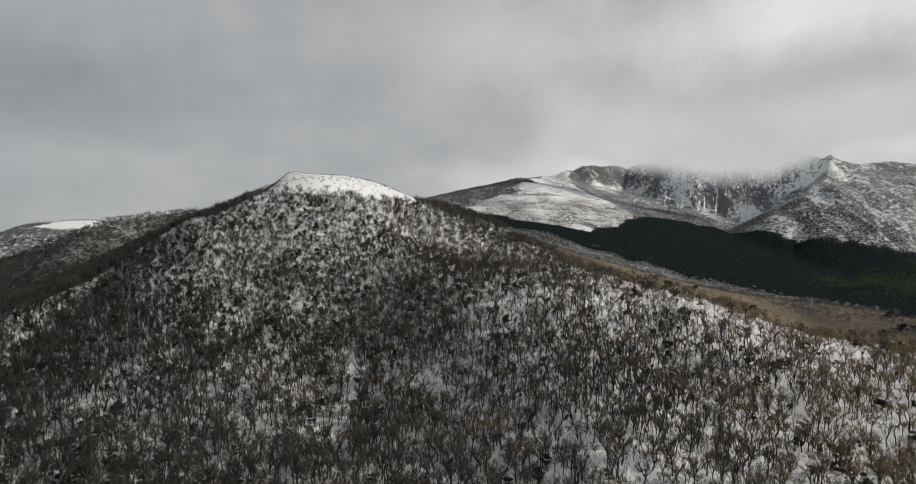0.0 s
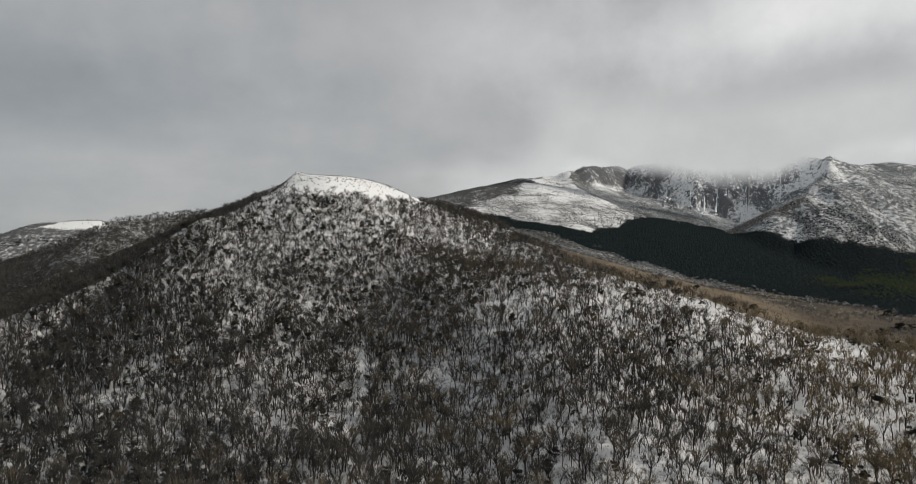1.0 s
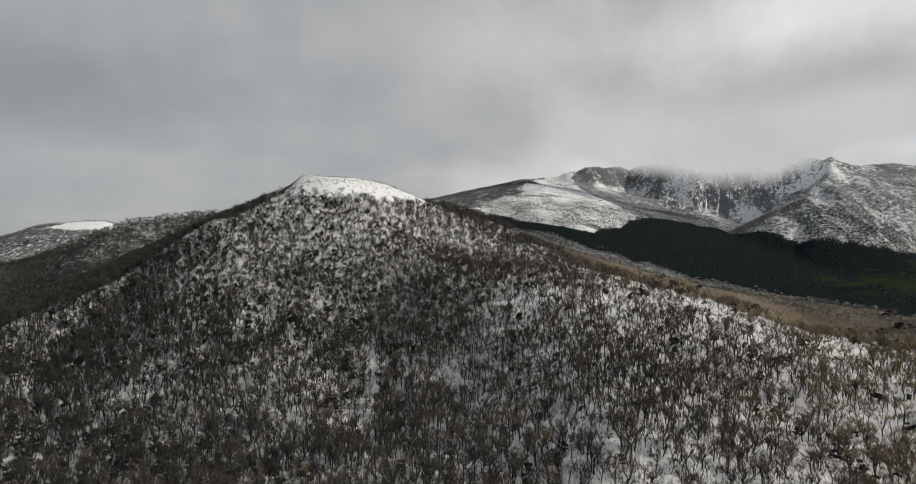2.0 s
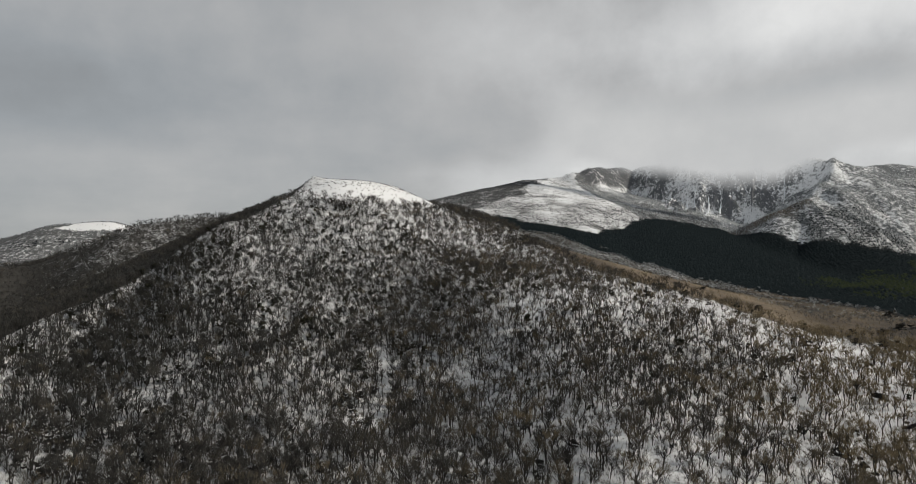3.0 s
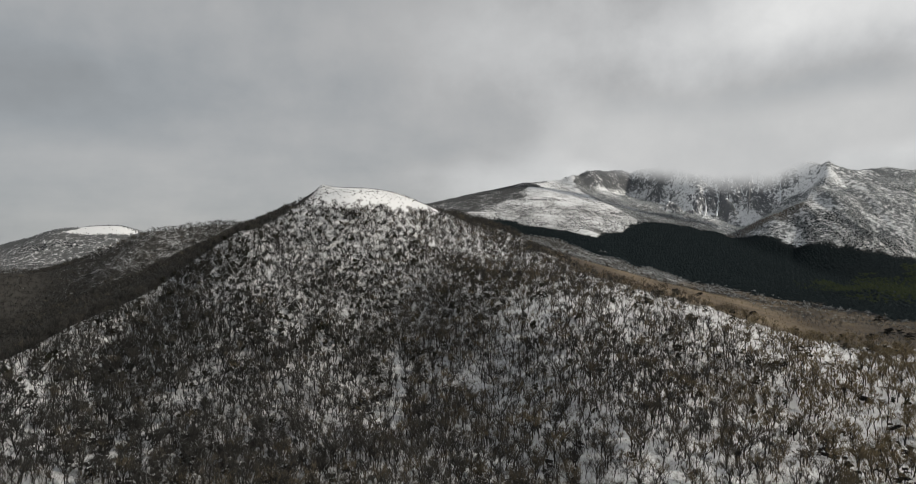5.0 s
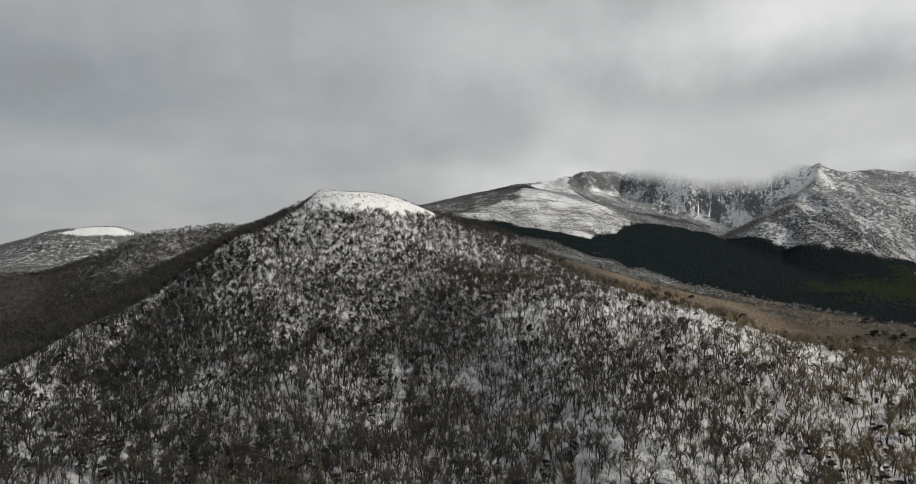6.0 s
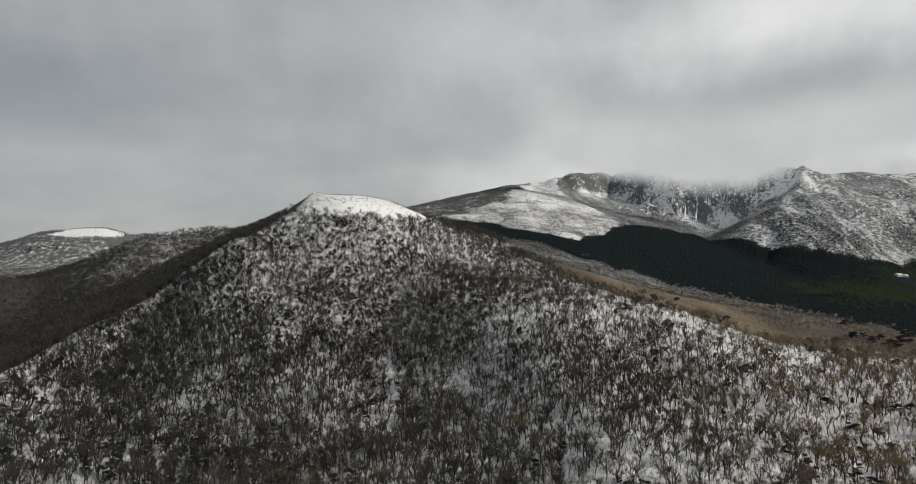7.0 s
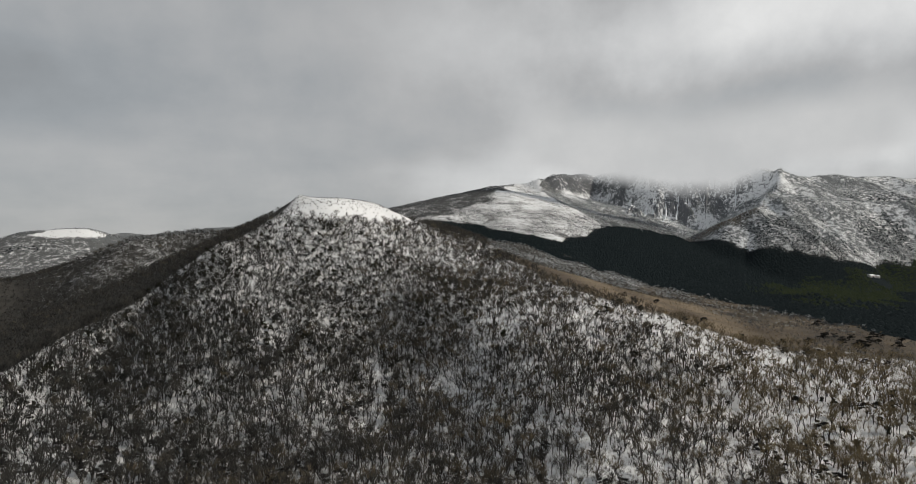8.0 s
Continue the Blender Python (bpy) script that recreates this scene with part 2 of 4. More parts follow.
# crest lines of the hills: points along the crest, the fall to the left and right of it, rounding
CRESTS = [
    [[(-145, 525, 72), (-155, 487, 21), (-182, 419, 25), (-211, 389, -9), (-241, 305, -35), (-226, 154, -56)], 0.54, 0.86, 2],  # hill left
    [[(-123, 518, 67), (-91, 591, 73), (-79, 575, 63), (-1, 603, 39), (36, 508, 4)], 0.52, 0.76, 25],  # hill top
    [[(24, 602, 27), (58, 537, 9), (133, 437, -28), (192, 395, -52), (259, 341, -72), (340, 300, -84)], 0.29, 0.37, 22],  # hill right
    [[(-97, 548, 61), (-37, 450, -2), (40, 364, -18), (60, 223, -65)], 0.37, 0.75, 46],  # hill mid
    [[(-121, 522, 34), (-253, 541, 38), (-300, 525, 31), (-388, 512, -5), (-452, 466, -7), (-540, 420, -40)], 0.95, 0.29, 3],  # left ridge
    [[(-499, 1030, 31), (-608, 1012, 61), (-675, 994, 57), (-694, 993, 53), (-809, 992, 22), (-960, 960, 5)], 0.69, 0.23, 21],  # left far
    [[(240, 1599, 214), (157, 1487, 190), (17, 1330, 139), (-154, 1249, 106), (-400, 1150, 60)], 0.31, 0.25, 18],  # shoulder
    [[(283, 1540, 219), (271, 1450, 173), (295, 1385, 145), (316, 1300, 119), (330, 1215, 93), (334, 1150, 73), (338, 1075, 50)], 0.62, 0.42, 6],  # spur
    [[(276, 1429, 146), (274, 1241, 104), (288, 1087, 53), (291, 964, 28)], 0.73, 0.22, 23],  # spur foot
    [[(324, 1556, 232), (479, 1728, 255), (602, 1520, 273), (760, 1435, 250), (803, 1323, 213)], 0.47, 1.59, 15],  # wall
    [[(805, 1311, 222), (747, 1214, 164), (636, 1112, 121), (590, 1118, 91), (540, 1170, 62)], 0.63, 1.48, 5],  # right peak
    [[(827, 1334, 198), (977, 1356, 212), (1301, 1318, 196)], 0.82, 0.56, 16],  # right ridge
    [[(701, 1136, 131), (850, 1148, 130), (1000, 1100, 110), (1200, 1000, 70)], 0.59, 1.08, 28],  # right front
    [[(37, 907, 47), (102, 791, 32), (194, 703, -29), (250, 551, -43)], 0.62, 0.26, 24],  # valley low
    [[(229, 403, -62), (289, 489, -44), (356, 529, -51), (444, 612, -59), (483, 688, -33)], 0.22, 0.19, 15],  # bench
    [[(-700, 2500, 105), (-850, 2450, 128), (-1000, 2450, 110)], 0.25, 0.25, 60],
    [[(-1130, 2500, 90), (-1240, 2500, 104), (-1400, 2500, 60)], 0.25, 0.25, 60],
]


def crest_height(X, Y, pts, left, right, rounding):
    best = None
    for (x0, y0, z0), (x1, y1, z1) in zip(pts[:-1], pts[1:]):
        dx, dy = x1 - x0, y1 - y0
        l2 = dx * dx + dy * dy
        t = np.clip(((X - x0) * dx + (Y - y0) * dy) / l2, 0, 1)
        ex, ey = X - x0 - t * dx, Y - y0 - t * dy
        side = 0.5 + 0.5 * np.tanh((dx * ey - dy * ex) / math.sqrt(l2) / 40.0)
        fall = right + (left - right) * side
        h = z0 + t * (z1 - z0) - fall * (np.sqrt(ex * ex + ey * ey + rounding ** 2) - rounding)
        best = h if best is None else np.maximum(best, h)
    return best


def smooth_height(X, Y):
    far = -57.661 + 0.074 * (np.minimum(Y, 1000.0) - 400) + -0.047 * np.clip(X - 300, -400, 700)
    near = -79.741 + -0.061 * X
    s = 1 / (1 + np.exp(np.clip((Y + 0.25 * X - 350) / 35.0, -50, 50)))
    H = [far + s * (near - far)] + [crest_height(X, Y, *c) for c in CRESTS]
    m = np.max(H, axis=0)
    blend = 9.0 - 4.0 * smooth(Y, 600, 700)
    return m + blend * np.log(sum(np.exp((q - m) / blend) for q in H))


def cliff(X, Y, Z):
    return smooth(Y, 1330, 1380) * smooth(X, 440, 520) * (1 - smooth(X, 750, 800)) * smooth(Z, 92, 120)


def ridged(X, Y, size, seed, octaves=3):
    """1 along branching ridges, 0 in the hollows between them."""
    return 1 - np.clip(np.abs(fbm(X, Y, size, seed, octaves, 0.45)) * 3.2, 0, 1)


def wall_ribs(X, Y):
    """Slanting rock ribs of the wall, 0 in the gullies to 1 on the ribs."""
    return ridged(X + 0.55 * Y + 14 * fbm(X, Y, 30, 19, 2), Y * 0.22 - 0.1 * X, 34, 17, 4)


def flank_ribs(X, Y):
    """Rounded ribs and gullies that run down the right-hand mountain side."""
    return ridged(X + 0.15 * Y + 18 * fbm(X, Y, 60, 15, 2), Y * 0.3, 95, 13, 4)


# lip and foot of each frozen waterfall on the wall
FALLS = (((579, 1428), (527, 1318), 2.6), ((539, 1457), (500, 1362), 1.9), ((733, 1379), (700, 1318), 1.5), ((611, 1428), (590, 1392), 1.4), ((556, 1450), (541, 1420), 1.3))


def fall_gully(X, Y):
    out = 0.0
    for (x0, y0), (x1, y1), w in FALLS:
        dx, dy = x1 - x0, y1 - y0
        t = np.clip(((X - x0) * dx + (Y - y0) * dy) / (dx * dx + dy * dy), -.1, 1.1)
        d2 = (X - x0 - t * dx) ** 2 + (Y - y0 - t * dy) ** 2
        out = np.maximum(out, np.exp(-d2 / (3.2 * w + 3) ** 2))
    return out


def height(X, Y):
    X, Y = np.asarray(X, float), np.asarray(Y, float)
    h = smooth_height(X, Y)
    far = smooth(Y, 900, 1250)
    h = h + fbm(X, Y, 45, 3, 4) * (2.4 + 2.5 * far)
    # the near shoulder bulges towards the valley
    h = h + 12.0 * np.exp(-((X - 112 + 0.6 * (Y - 398)) / 70) ** 2 - ((Y - 398) / 62) ** 2)
    # gullies on the far mountains, ribs and ledges on the rock wall
    k = cliff(X, Y, h)
    g = fbm(X, Y * 0.4, 80, 11, 4, 0.55)
    h = h - far * 12 * (0.22 - np.abs(g)) * smooth(h, 40, 120) * smooth(X, 330, 420)
    flank = smooth(X, 560, 640) * smooth(Y, 930, 1030) * smooth(h, 5, 45) * (1 - k) * (1 - smooth(h, 185, 215))
    h = h + flank * 17 * (flank_ribs(X, Y) - 0.55)
    g = fall_gully(X, Y)
    return h + k * ((24 * (wall_ribs(X, Y) - 0.45) + 5 * np.sin(h / 8.0 + 0.02 * X)) * (1 - g) - 4 * g)


def axis(parts):
    out = [parts[0][0]]
    for a, b, stepsize in parts:
        n = max(1, round((b - a) / stepsize))
        out += [a + (b - a) * (i + 1) / n for i in range(n)]
    return np.array(out)


XS = axis([(-4900, -1500, 170), (-1500, -760, 24), (-760, -340, 9), (-340, 300, 5), (300, 470, 9), (470, 760, 3.6), (760, 1150, 7), (1150, 1700, 30), (1700, 4900, 160)])
YS = axis([(-2500, -300, 110), (-300, 100, 16), (100, 620, 5), (620, 900, 9), (900, 1310, 7), (1310, 1500, 3.6), (1500, 1750, 9), (1750, 2700, 45), (2700, 4900, 110)])


def crest_y(X):
    return np.interp(X, [-20, 43, 79, 143, 195, 259, 340, 480], [560, 550, 503, 435, 379, 333, 300, 250])


def beyond(X, Y):
    """How far a place lies to the left of the hill's left-hand edge."""
    return np.interp(Y, [154, 304, 389, 419, 487, 525, 560], [-226, -241, -211, -182, -155, -145, -120]) - X


def clearing(X, Y):
    """A narrow snow gully with an open bank at its foot."""
    middle = np.interp(Y, [219, 236, 251, 273, 297, 317, 335], [-41, -47, -49, -49, -51, -56, -58])
    lane = np.exp(-((X - middle) / 2.8) ** 2) * (0.5 + 0.5 * smooth(Y, 262, 270)) * smooth(Y, 215, 225) * (1 - smooth(Y, 318, 335))
    bank = np.exp(-((X + 56) / 6.0) ** 2 - ((Y - 253) / 5.0) ** 2)
    return np.clip(lane + 1.2 * bank, 0, 1)


def pale_strip(X, Y):
    """Snowy open wood along the edge of the evergreens, 0 to 1."""
    pts = [(60, 700), (113, 724), (190, 764), (240, 778), (285, 764), (308, 735), (320, 698)]
    best = None
    for (x0, y0), (x1, y1) in zip(pts[:-1], pts[1:]):
        t = np.clip(((X - x0) * (x1 - x0) + (Y - y0) * (y1 - y0)) / ((x1 - x0) ** 2 + (y1 - y0) ** 2), 0, 1)
        d = np.hypot(X - x0 - t * (x1 - x0), Y - y0 - t * (y1 - y0))
        best = d if best is None else np.minimum(best, d)
    return 1 - smooth(best / np.interp(X, [150, 260], [2.2, 1]) + 64 * fbm(X, Y, 24, 83, 3), 3, 18)


def dark_face(X, Y, Z):
    """Evergreens in streaks down the lower mountain side."""
    n = fbm(X * 1.6, Y * .6, 70, 51, 4)
    return smooth(X + 30 * n, 540, 600) * smooth(Y, 930, 960) * (1 - smooth(Y, 1120, 1180)) * smooth(n + .4 * (.5 - flank_ribs(X, Y)) + .4 * fbm(X + .15 * Y, Y * .22, 22, 63, 3), -.03, .07) * (1 - smooth(Z + 40 * n, 82, 118))


def tan_edge(X):
    """Where the snowy wood gives way to dry grass along the crest."""
    return np.interp(X, [0, 45, 70, 90, 103, 115, 130, 150, 172, 188, 203, 221, 257, 300, 345, 480], [650, 555, 505, 460, 416, 392, 384, 375, 374, 366, 358, 360, 364, 358, 350, 320])


def wood_edge(Y):
    """The near edge of the evergreen wood on the valley floor."""
    return np.interp(Y, [380, 405, 430, 470, 505, 560, 605, 640, 690, 712, 735, 760, 785, 800, 820, 870, 950, 1060], [540, 440, 375, 352, 344, 347, 350, 344, 332, 328, 320, 302, 272, 190, 120, 60, 0, -80])


def spur_edge(Y):
    """The sharp back of the bright spur."""
    return np.interp(Y, [1000, 1060, 1150, 1215, 1300, 1385, 1450, 1560], [336, 336, 334, 330, 316, 295, 274, 284])


def bright_west(Y):
    """Where the spur's open snow meets the wood of the shoulder."""
    return np.interp(Y, [1150, 1183, 1245, 1286, 1379, 1537, 1600], [-60, 0, 45, 88, 128, 180, 215])


def zones(X, Y, Z):
    """Snow cover, dry grass, evergreen wood, rock, frosted brush and snow dimmed for shade or warm sun, each 0 to 1."""
    n1, n2, n3 = fbm(X, Y, 120, 21, 4), fbm(X, Y, 34, 25, 3), fbm(X, Y, 14, 27, 2)
    # evergreen wood on the valley floor
    outer = np.interp(X, [60, 99, 136, 180, 204, 250, 305, 379, 430, 497, 513, 540, 572, 599, 632, 690, 735, 817, 1000, 1300], [1130, 1070, 1035, 965, 952, 1010, 1095, 1170, 1180, 1200, 1150, 1055, 1000, 960, 940, 934, 948, 962, 955, 930])
    wood = smooth(X + 26 * n2 + 24 * n3 - wood_edge(Y), -8, 14) * (1 - smooth(Y + 30 * n2 - outer, -14, 14)) * (1 - 0.8 * pale_strip(X, Y))
    # dry grass and brown scrub along the crest and on the flat ground beyond it
    far_side = np.interp(X, [60, 130, 190, 230, 262, 300], [590, 560, 570, 640, 740, 800])
    tan = smooth(Y - tan_edge(X) + 16 * n2 + 30 * n3, -12, 18) * smooth(X + 20 * n2, 15, 85) * (1 - smooth(Y - far_side, -15, 15)) * (1 - wood)
    plain_ground = smooth(X + 0.25 * (Y - 450) + 40 * n2, 215, 275)
    tan = tan * (1 - (0.5 + 0.5 * n3 + 0.5 * n2) * plain_ground) * (0.75 + 0.25 * smooth(X + 30 * n2, 80, 130))
    k = cliff(X, Y, Z)
    ribs = wall_ribs(X, Y)
    low = 1 - smooth(Z + 30 * n1 + 16 * n2, 150, 182)
    rock = np.clip(k * (0.25 + 0.75 * low) * smooth(ribs + 0.5 * n2, 0.18, 0.42), 0, 1)
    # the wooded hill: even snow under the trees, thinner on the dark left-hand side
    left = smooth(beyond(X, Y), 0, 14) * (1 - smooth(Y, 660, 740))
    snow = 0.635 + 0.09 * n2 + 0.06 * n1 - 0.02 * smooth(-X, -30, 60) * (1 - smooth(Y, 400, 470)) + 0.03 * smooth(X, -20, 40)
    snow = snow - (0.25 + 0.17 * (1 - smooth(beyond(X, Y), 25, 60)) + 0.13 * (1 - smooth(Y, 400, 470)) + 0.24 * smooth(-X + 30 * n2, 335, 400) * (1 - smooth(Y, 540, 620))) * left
    # snow patches near the left-hand edge, raised to brighten the shaded fold
    snow = snow + 0.10 * smooth(beyond(X, Y) + 30 * n2, -85, -55) * (1 - 1.2 * smooth(beyond(X, Y) + 30 * n2, -38, -18)) * (1 - smooth(Y, 380, 440)) * (1 - left)
    # extra snow to the right stands in for sunlight there; gully kept snowy
    snow = snow + 0.07 * smooth(X + 30 * n2, 110, 170) * (1 - smooth(Y, 600, 700)) + 0.21 * clearing(X, Y)
    cap = smooth(Z + 6 * n2, 46, 52) * (1 - smooth(np.hypot(X + 100, Y - 545), 66, 95)) * (1 - smooth(beyond(X, Y), -20, -8))
    snow = snow - 0.05 * smooth(-X, 30, 70) * smooth(Y, 290, 340) * (1 - smooth(Y, 440, 500))
    snow = snow - 0.16 * smooth(Y + 0.9 * X + 40 * n3, 520, 560) * smooth(X, -30, 10) * (1 - smooth(Y, 600, 640))
    snow = np.maximum(snow, 1.8 * cap)
    snow = snow * (1 - 0.80 * smooth(tan, 0.1, 0.5)) * (1 - 0.98 * wood)
    snow = snow - 0.36 * smooth(Y - crest_y(X), 60, 90) * smooth(X, -20, 20) * (1 - smooth(Y, 900, 960))
    # the mountain: a bright spur, a grey shoulder, a bowl of frosted wood, gullied flanks
    far = smooth(Y, 930, 1010)
    edge, west = spur_edge(Y) - X + 10 * n3, bright_west(Y)
    bright = far * smooth(edge, -3, 5) * smooth(X + 60 * n2 + 70 * n1 - west, -18, 30) * (1 - 0.55 * (1 - smooth(Y - 0.25 * X + 70 * n2, 930, 1060)))
    shoulder = far * (1 - smooth(X + 60 * n2 + 70 * n1 - west, -18, 30)) * smooth(edge, -3, 5)
    bowl = far * (1 - smooth(edge, -3, 5)) * (1 - smooth(X, 480, 560)) * (1 - k)
    right = far * smooth(X, 480, 560) * (1 - k)
    fr, fall = flank_ribs(X, Y), fbm(X + 0.15 * Y, Y * 0.22, 22, 63, 3)
    snow = snow * (1 - far) + far * (0.50 + 0.12 * n2 + (0.30 * fall + 0.25 * n3) * (1 - 0.75 * bright)) + bright * (0.04 + 0.12 * smooth(Y + 60 * n2, 1180, 1300)) - 0.12 * shoulder - (0.10 + 0.14 * (1 - smooth(Z + 20 * n2, 60, 115))) * bowl - 0.16 * dark_face(X, Y, Z)
    snow = snow + right * 0.35 * (0.5 - fr) * smooth(Z, 60, 110)
    ledge = bowl * smooth(Z + 14 * n2, 160, 170) * (1 - smooth(Z + 14 * n2, 180, 190)) * smooth(X, 320, 345)
    outcrop = smooth(X + 12 * n2, 292, 306) * (1 - smooth(X, 455, 490)) * smooth(Y, 1490, 1515) * smooth(Z + 10 * n2, 184, 194)
    rock = np.maximum(rock, 0.8 * outcrop)
    snow = snow - 0.16 * outcrop
    snow = snow + 0.22 * ledge + 0.08 * smooth(X, 715, 750) * (1 - smooth(X, 870, 910)) * smooth(Z + 25 * n2, 168, 192)
    snow = snow * (1 - 0.98 * wood * far)
    snow = np.where(k > 0, snow + k * ((0.45 - ribs) * 0.40 - 0.06 * low + 0.1 * n3 - 0.05 + 0.15 * fall_gully(X, Y)), snow)
    # a fan of snow under the wall
    fan = np.exp(-((X - 640) / 42) ** 2 - ((Y - 1372) / 26) ** 2)
    snow = snow + 0.07 * smooth(fan + 0.3 * n3, 0.35, 0.6)
    rock = rock * (1 - smooth(fan, 0.35, 0.6))
    # the far hill on the left with its open summit
    hill = smooth(-X + 14 * n2, 560, 575) * (1 - smooth(-X + 14 * n2, 662, 672)) * smooth(Y, 900, 960) * smooth(Z + 5 * n2, 44, 48)
    snow = np.maximum(snow - 0.24 * smooth(-X, 420, 470) * smooth(Y, 660, 720) + 0.8 * hill, 0.40 * pale_strip(X, Y) * (1 - .7 * tan))
    frost = np.clip(far * (0.55 * bowl + 0.95 * right + 0.35 * shoulder + 0.1 * bright + 0.8 * k) + 0.6 * smooth(-X, 420, 470) * smooth(Y, 660, 720) + 0.5 * pale_strip(X, Y) , 0, 1) * (1 - wood)
    # brown grass along the lit ridge that closes the bowl
    spine = np.exp(-((Y - np.interp(X, [510, 555, 590, 620, 690], [1150, 1134, 1113, 1108, 1140])) / 19) ** 2) * smooth(X, 470, 500) * (1 - smooth(X, 600, 680))
    # tan between the near right-hand trees paints the warm sunlight there
    tan = np.maximum(tan, np.maximum(0.8 * spine, .75 * smooth(X + 80 * n2, 0, 150) * (1 - smooth(Y - tan_edge(X), -20, 0))) * (1 - wood))
    snow = snow - 0.45 * spine
    # soil mixed into snow: cloud shade on the left, warm sunlight on the right
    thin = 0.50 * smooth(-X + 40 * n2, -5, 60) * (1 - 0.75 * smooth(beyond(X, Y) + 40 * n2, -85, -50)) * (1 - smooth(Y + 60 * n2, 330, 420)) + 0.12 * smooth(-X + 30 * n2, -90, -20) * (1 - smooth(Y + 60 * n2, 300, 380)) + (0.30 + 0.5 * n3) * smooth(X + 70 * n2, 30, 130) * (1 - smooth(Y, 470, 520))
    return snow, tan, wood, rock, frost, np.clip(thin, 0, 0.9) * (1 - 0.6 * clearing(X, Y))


def build_ground():
    X, Y = np.meshgrid(XS, YS)
    Z = height(X, Y)
    ny, nx = X.shape
    V = np.stack([X, Y, Z], -1).reshape(-1, 3)
    i = np.arange(ny * nx).reshape(ny, nx)
    F = np.stack([i[:-1, :-1], i[:-1, 1:], i[1:, 1:], i[1:, :-1]], -1).reshape(-1, 4)
    me = mesh_from("ground", V, F, [M_GROUND])
    me.polygons.foreach_set("use_smooth", np.ones(len(F), bool))
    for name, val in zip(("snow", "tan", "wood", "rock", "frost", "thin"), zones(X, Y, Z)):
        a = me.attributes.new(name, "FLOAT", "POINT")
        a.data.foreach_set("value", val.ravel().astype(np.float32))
    return tagged(new("ground", me), "snow-covered mountain ground with leaf litter and dry grass", "ground", kind="structure")


def mesh_from(name, V, F, mats, index=None):
    me = bpy.data.meshes.new(name)
    V, F = np.asarray(V, np.float32), np.asarray(F, np.int32)
    k = F.shape[1]
    me.vertices.add(len(V))
    me.vertices.foreach_set("co", V.ravel())
    me.loops.add(F.size)
    me.loops.foreach_set("vertex_index", F.ravel())
    me.polygons.add(len(F))
    me.polygons.foreach_set("loop_start", np.arange(len(F), dtype=np.int32) * k)
    me.polygons.foreach_set("loop_total", np.full(len(F), k, np.int32))
    for m in mats:
        me.materials.append(m)
    if index is not None:
        me.polygons.foreach_set("material_index", np.asarray(index, np.int32))
    me.update(calc_edges=True)
    return me


ground = build_ground()


# ---- trees ----
class Shape:
    """Triangles gathered into one part; slot is the material."""
    def __init__(self):
        self.v, self.f, self.m = [], [], []

    def spike(self, a, b, r, slot, sides=3, tip=0.0):
        a, b = np.asarray(a, float), np.asarray(b, float)
        d = b - a
        d = d / (np.linalg.norm(d) + 1e-9)
        u = np.cross(d, (0.31, 0.93, 0.2))
        u /= np.linalg.norm(u)
        w = np.cross(d, u)
        n = len(self.v)
        ring = [u * math.cos(2 * math.pi * k / sides) + w * math.sin(2 * math.pi * k / sides) for k in range(sides)]
        self.v += [a + r * q for q in ring]
        if tip > 0:
            self.v += [b + tip * q for q in ring]
            for k in range(sides):
                j = (k + 1) % sides
                self.f += [(n + k, n + j, n + sides + j), (n + k, n + sides + j, n + sides + k)]
                self.m += [slot, slot]
        else:
            self.v.append(b)
            for k in range(sides):
                self.f.append((n + k, n + (k + 1) % sides, n + sides))
                self.m.append(slot)

    def sliver(self, a, b, r, slot):
        """A single fine twig."""
        d = b - a
        u = np.cross(d, (d[1] + .3, .7 - d[2], d[0]))
        u = u / (np.linalg.norm(u) + 1e-9) * r
        n = len(self.v)
        self.v += [a + u, a - u, b]
        self.f.append((n, n + 1, n + 2))
        self.m.append(slot)

    def arrays(self):
        return np.array(self.v), np.array(self.f), np.array(self.m)


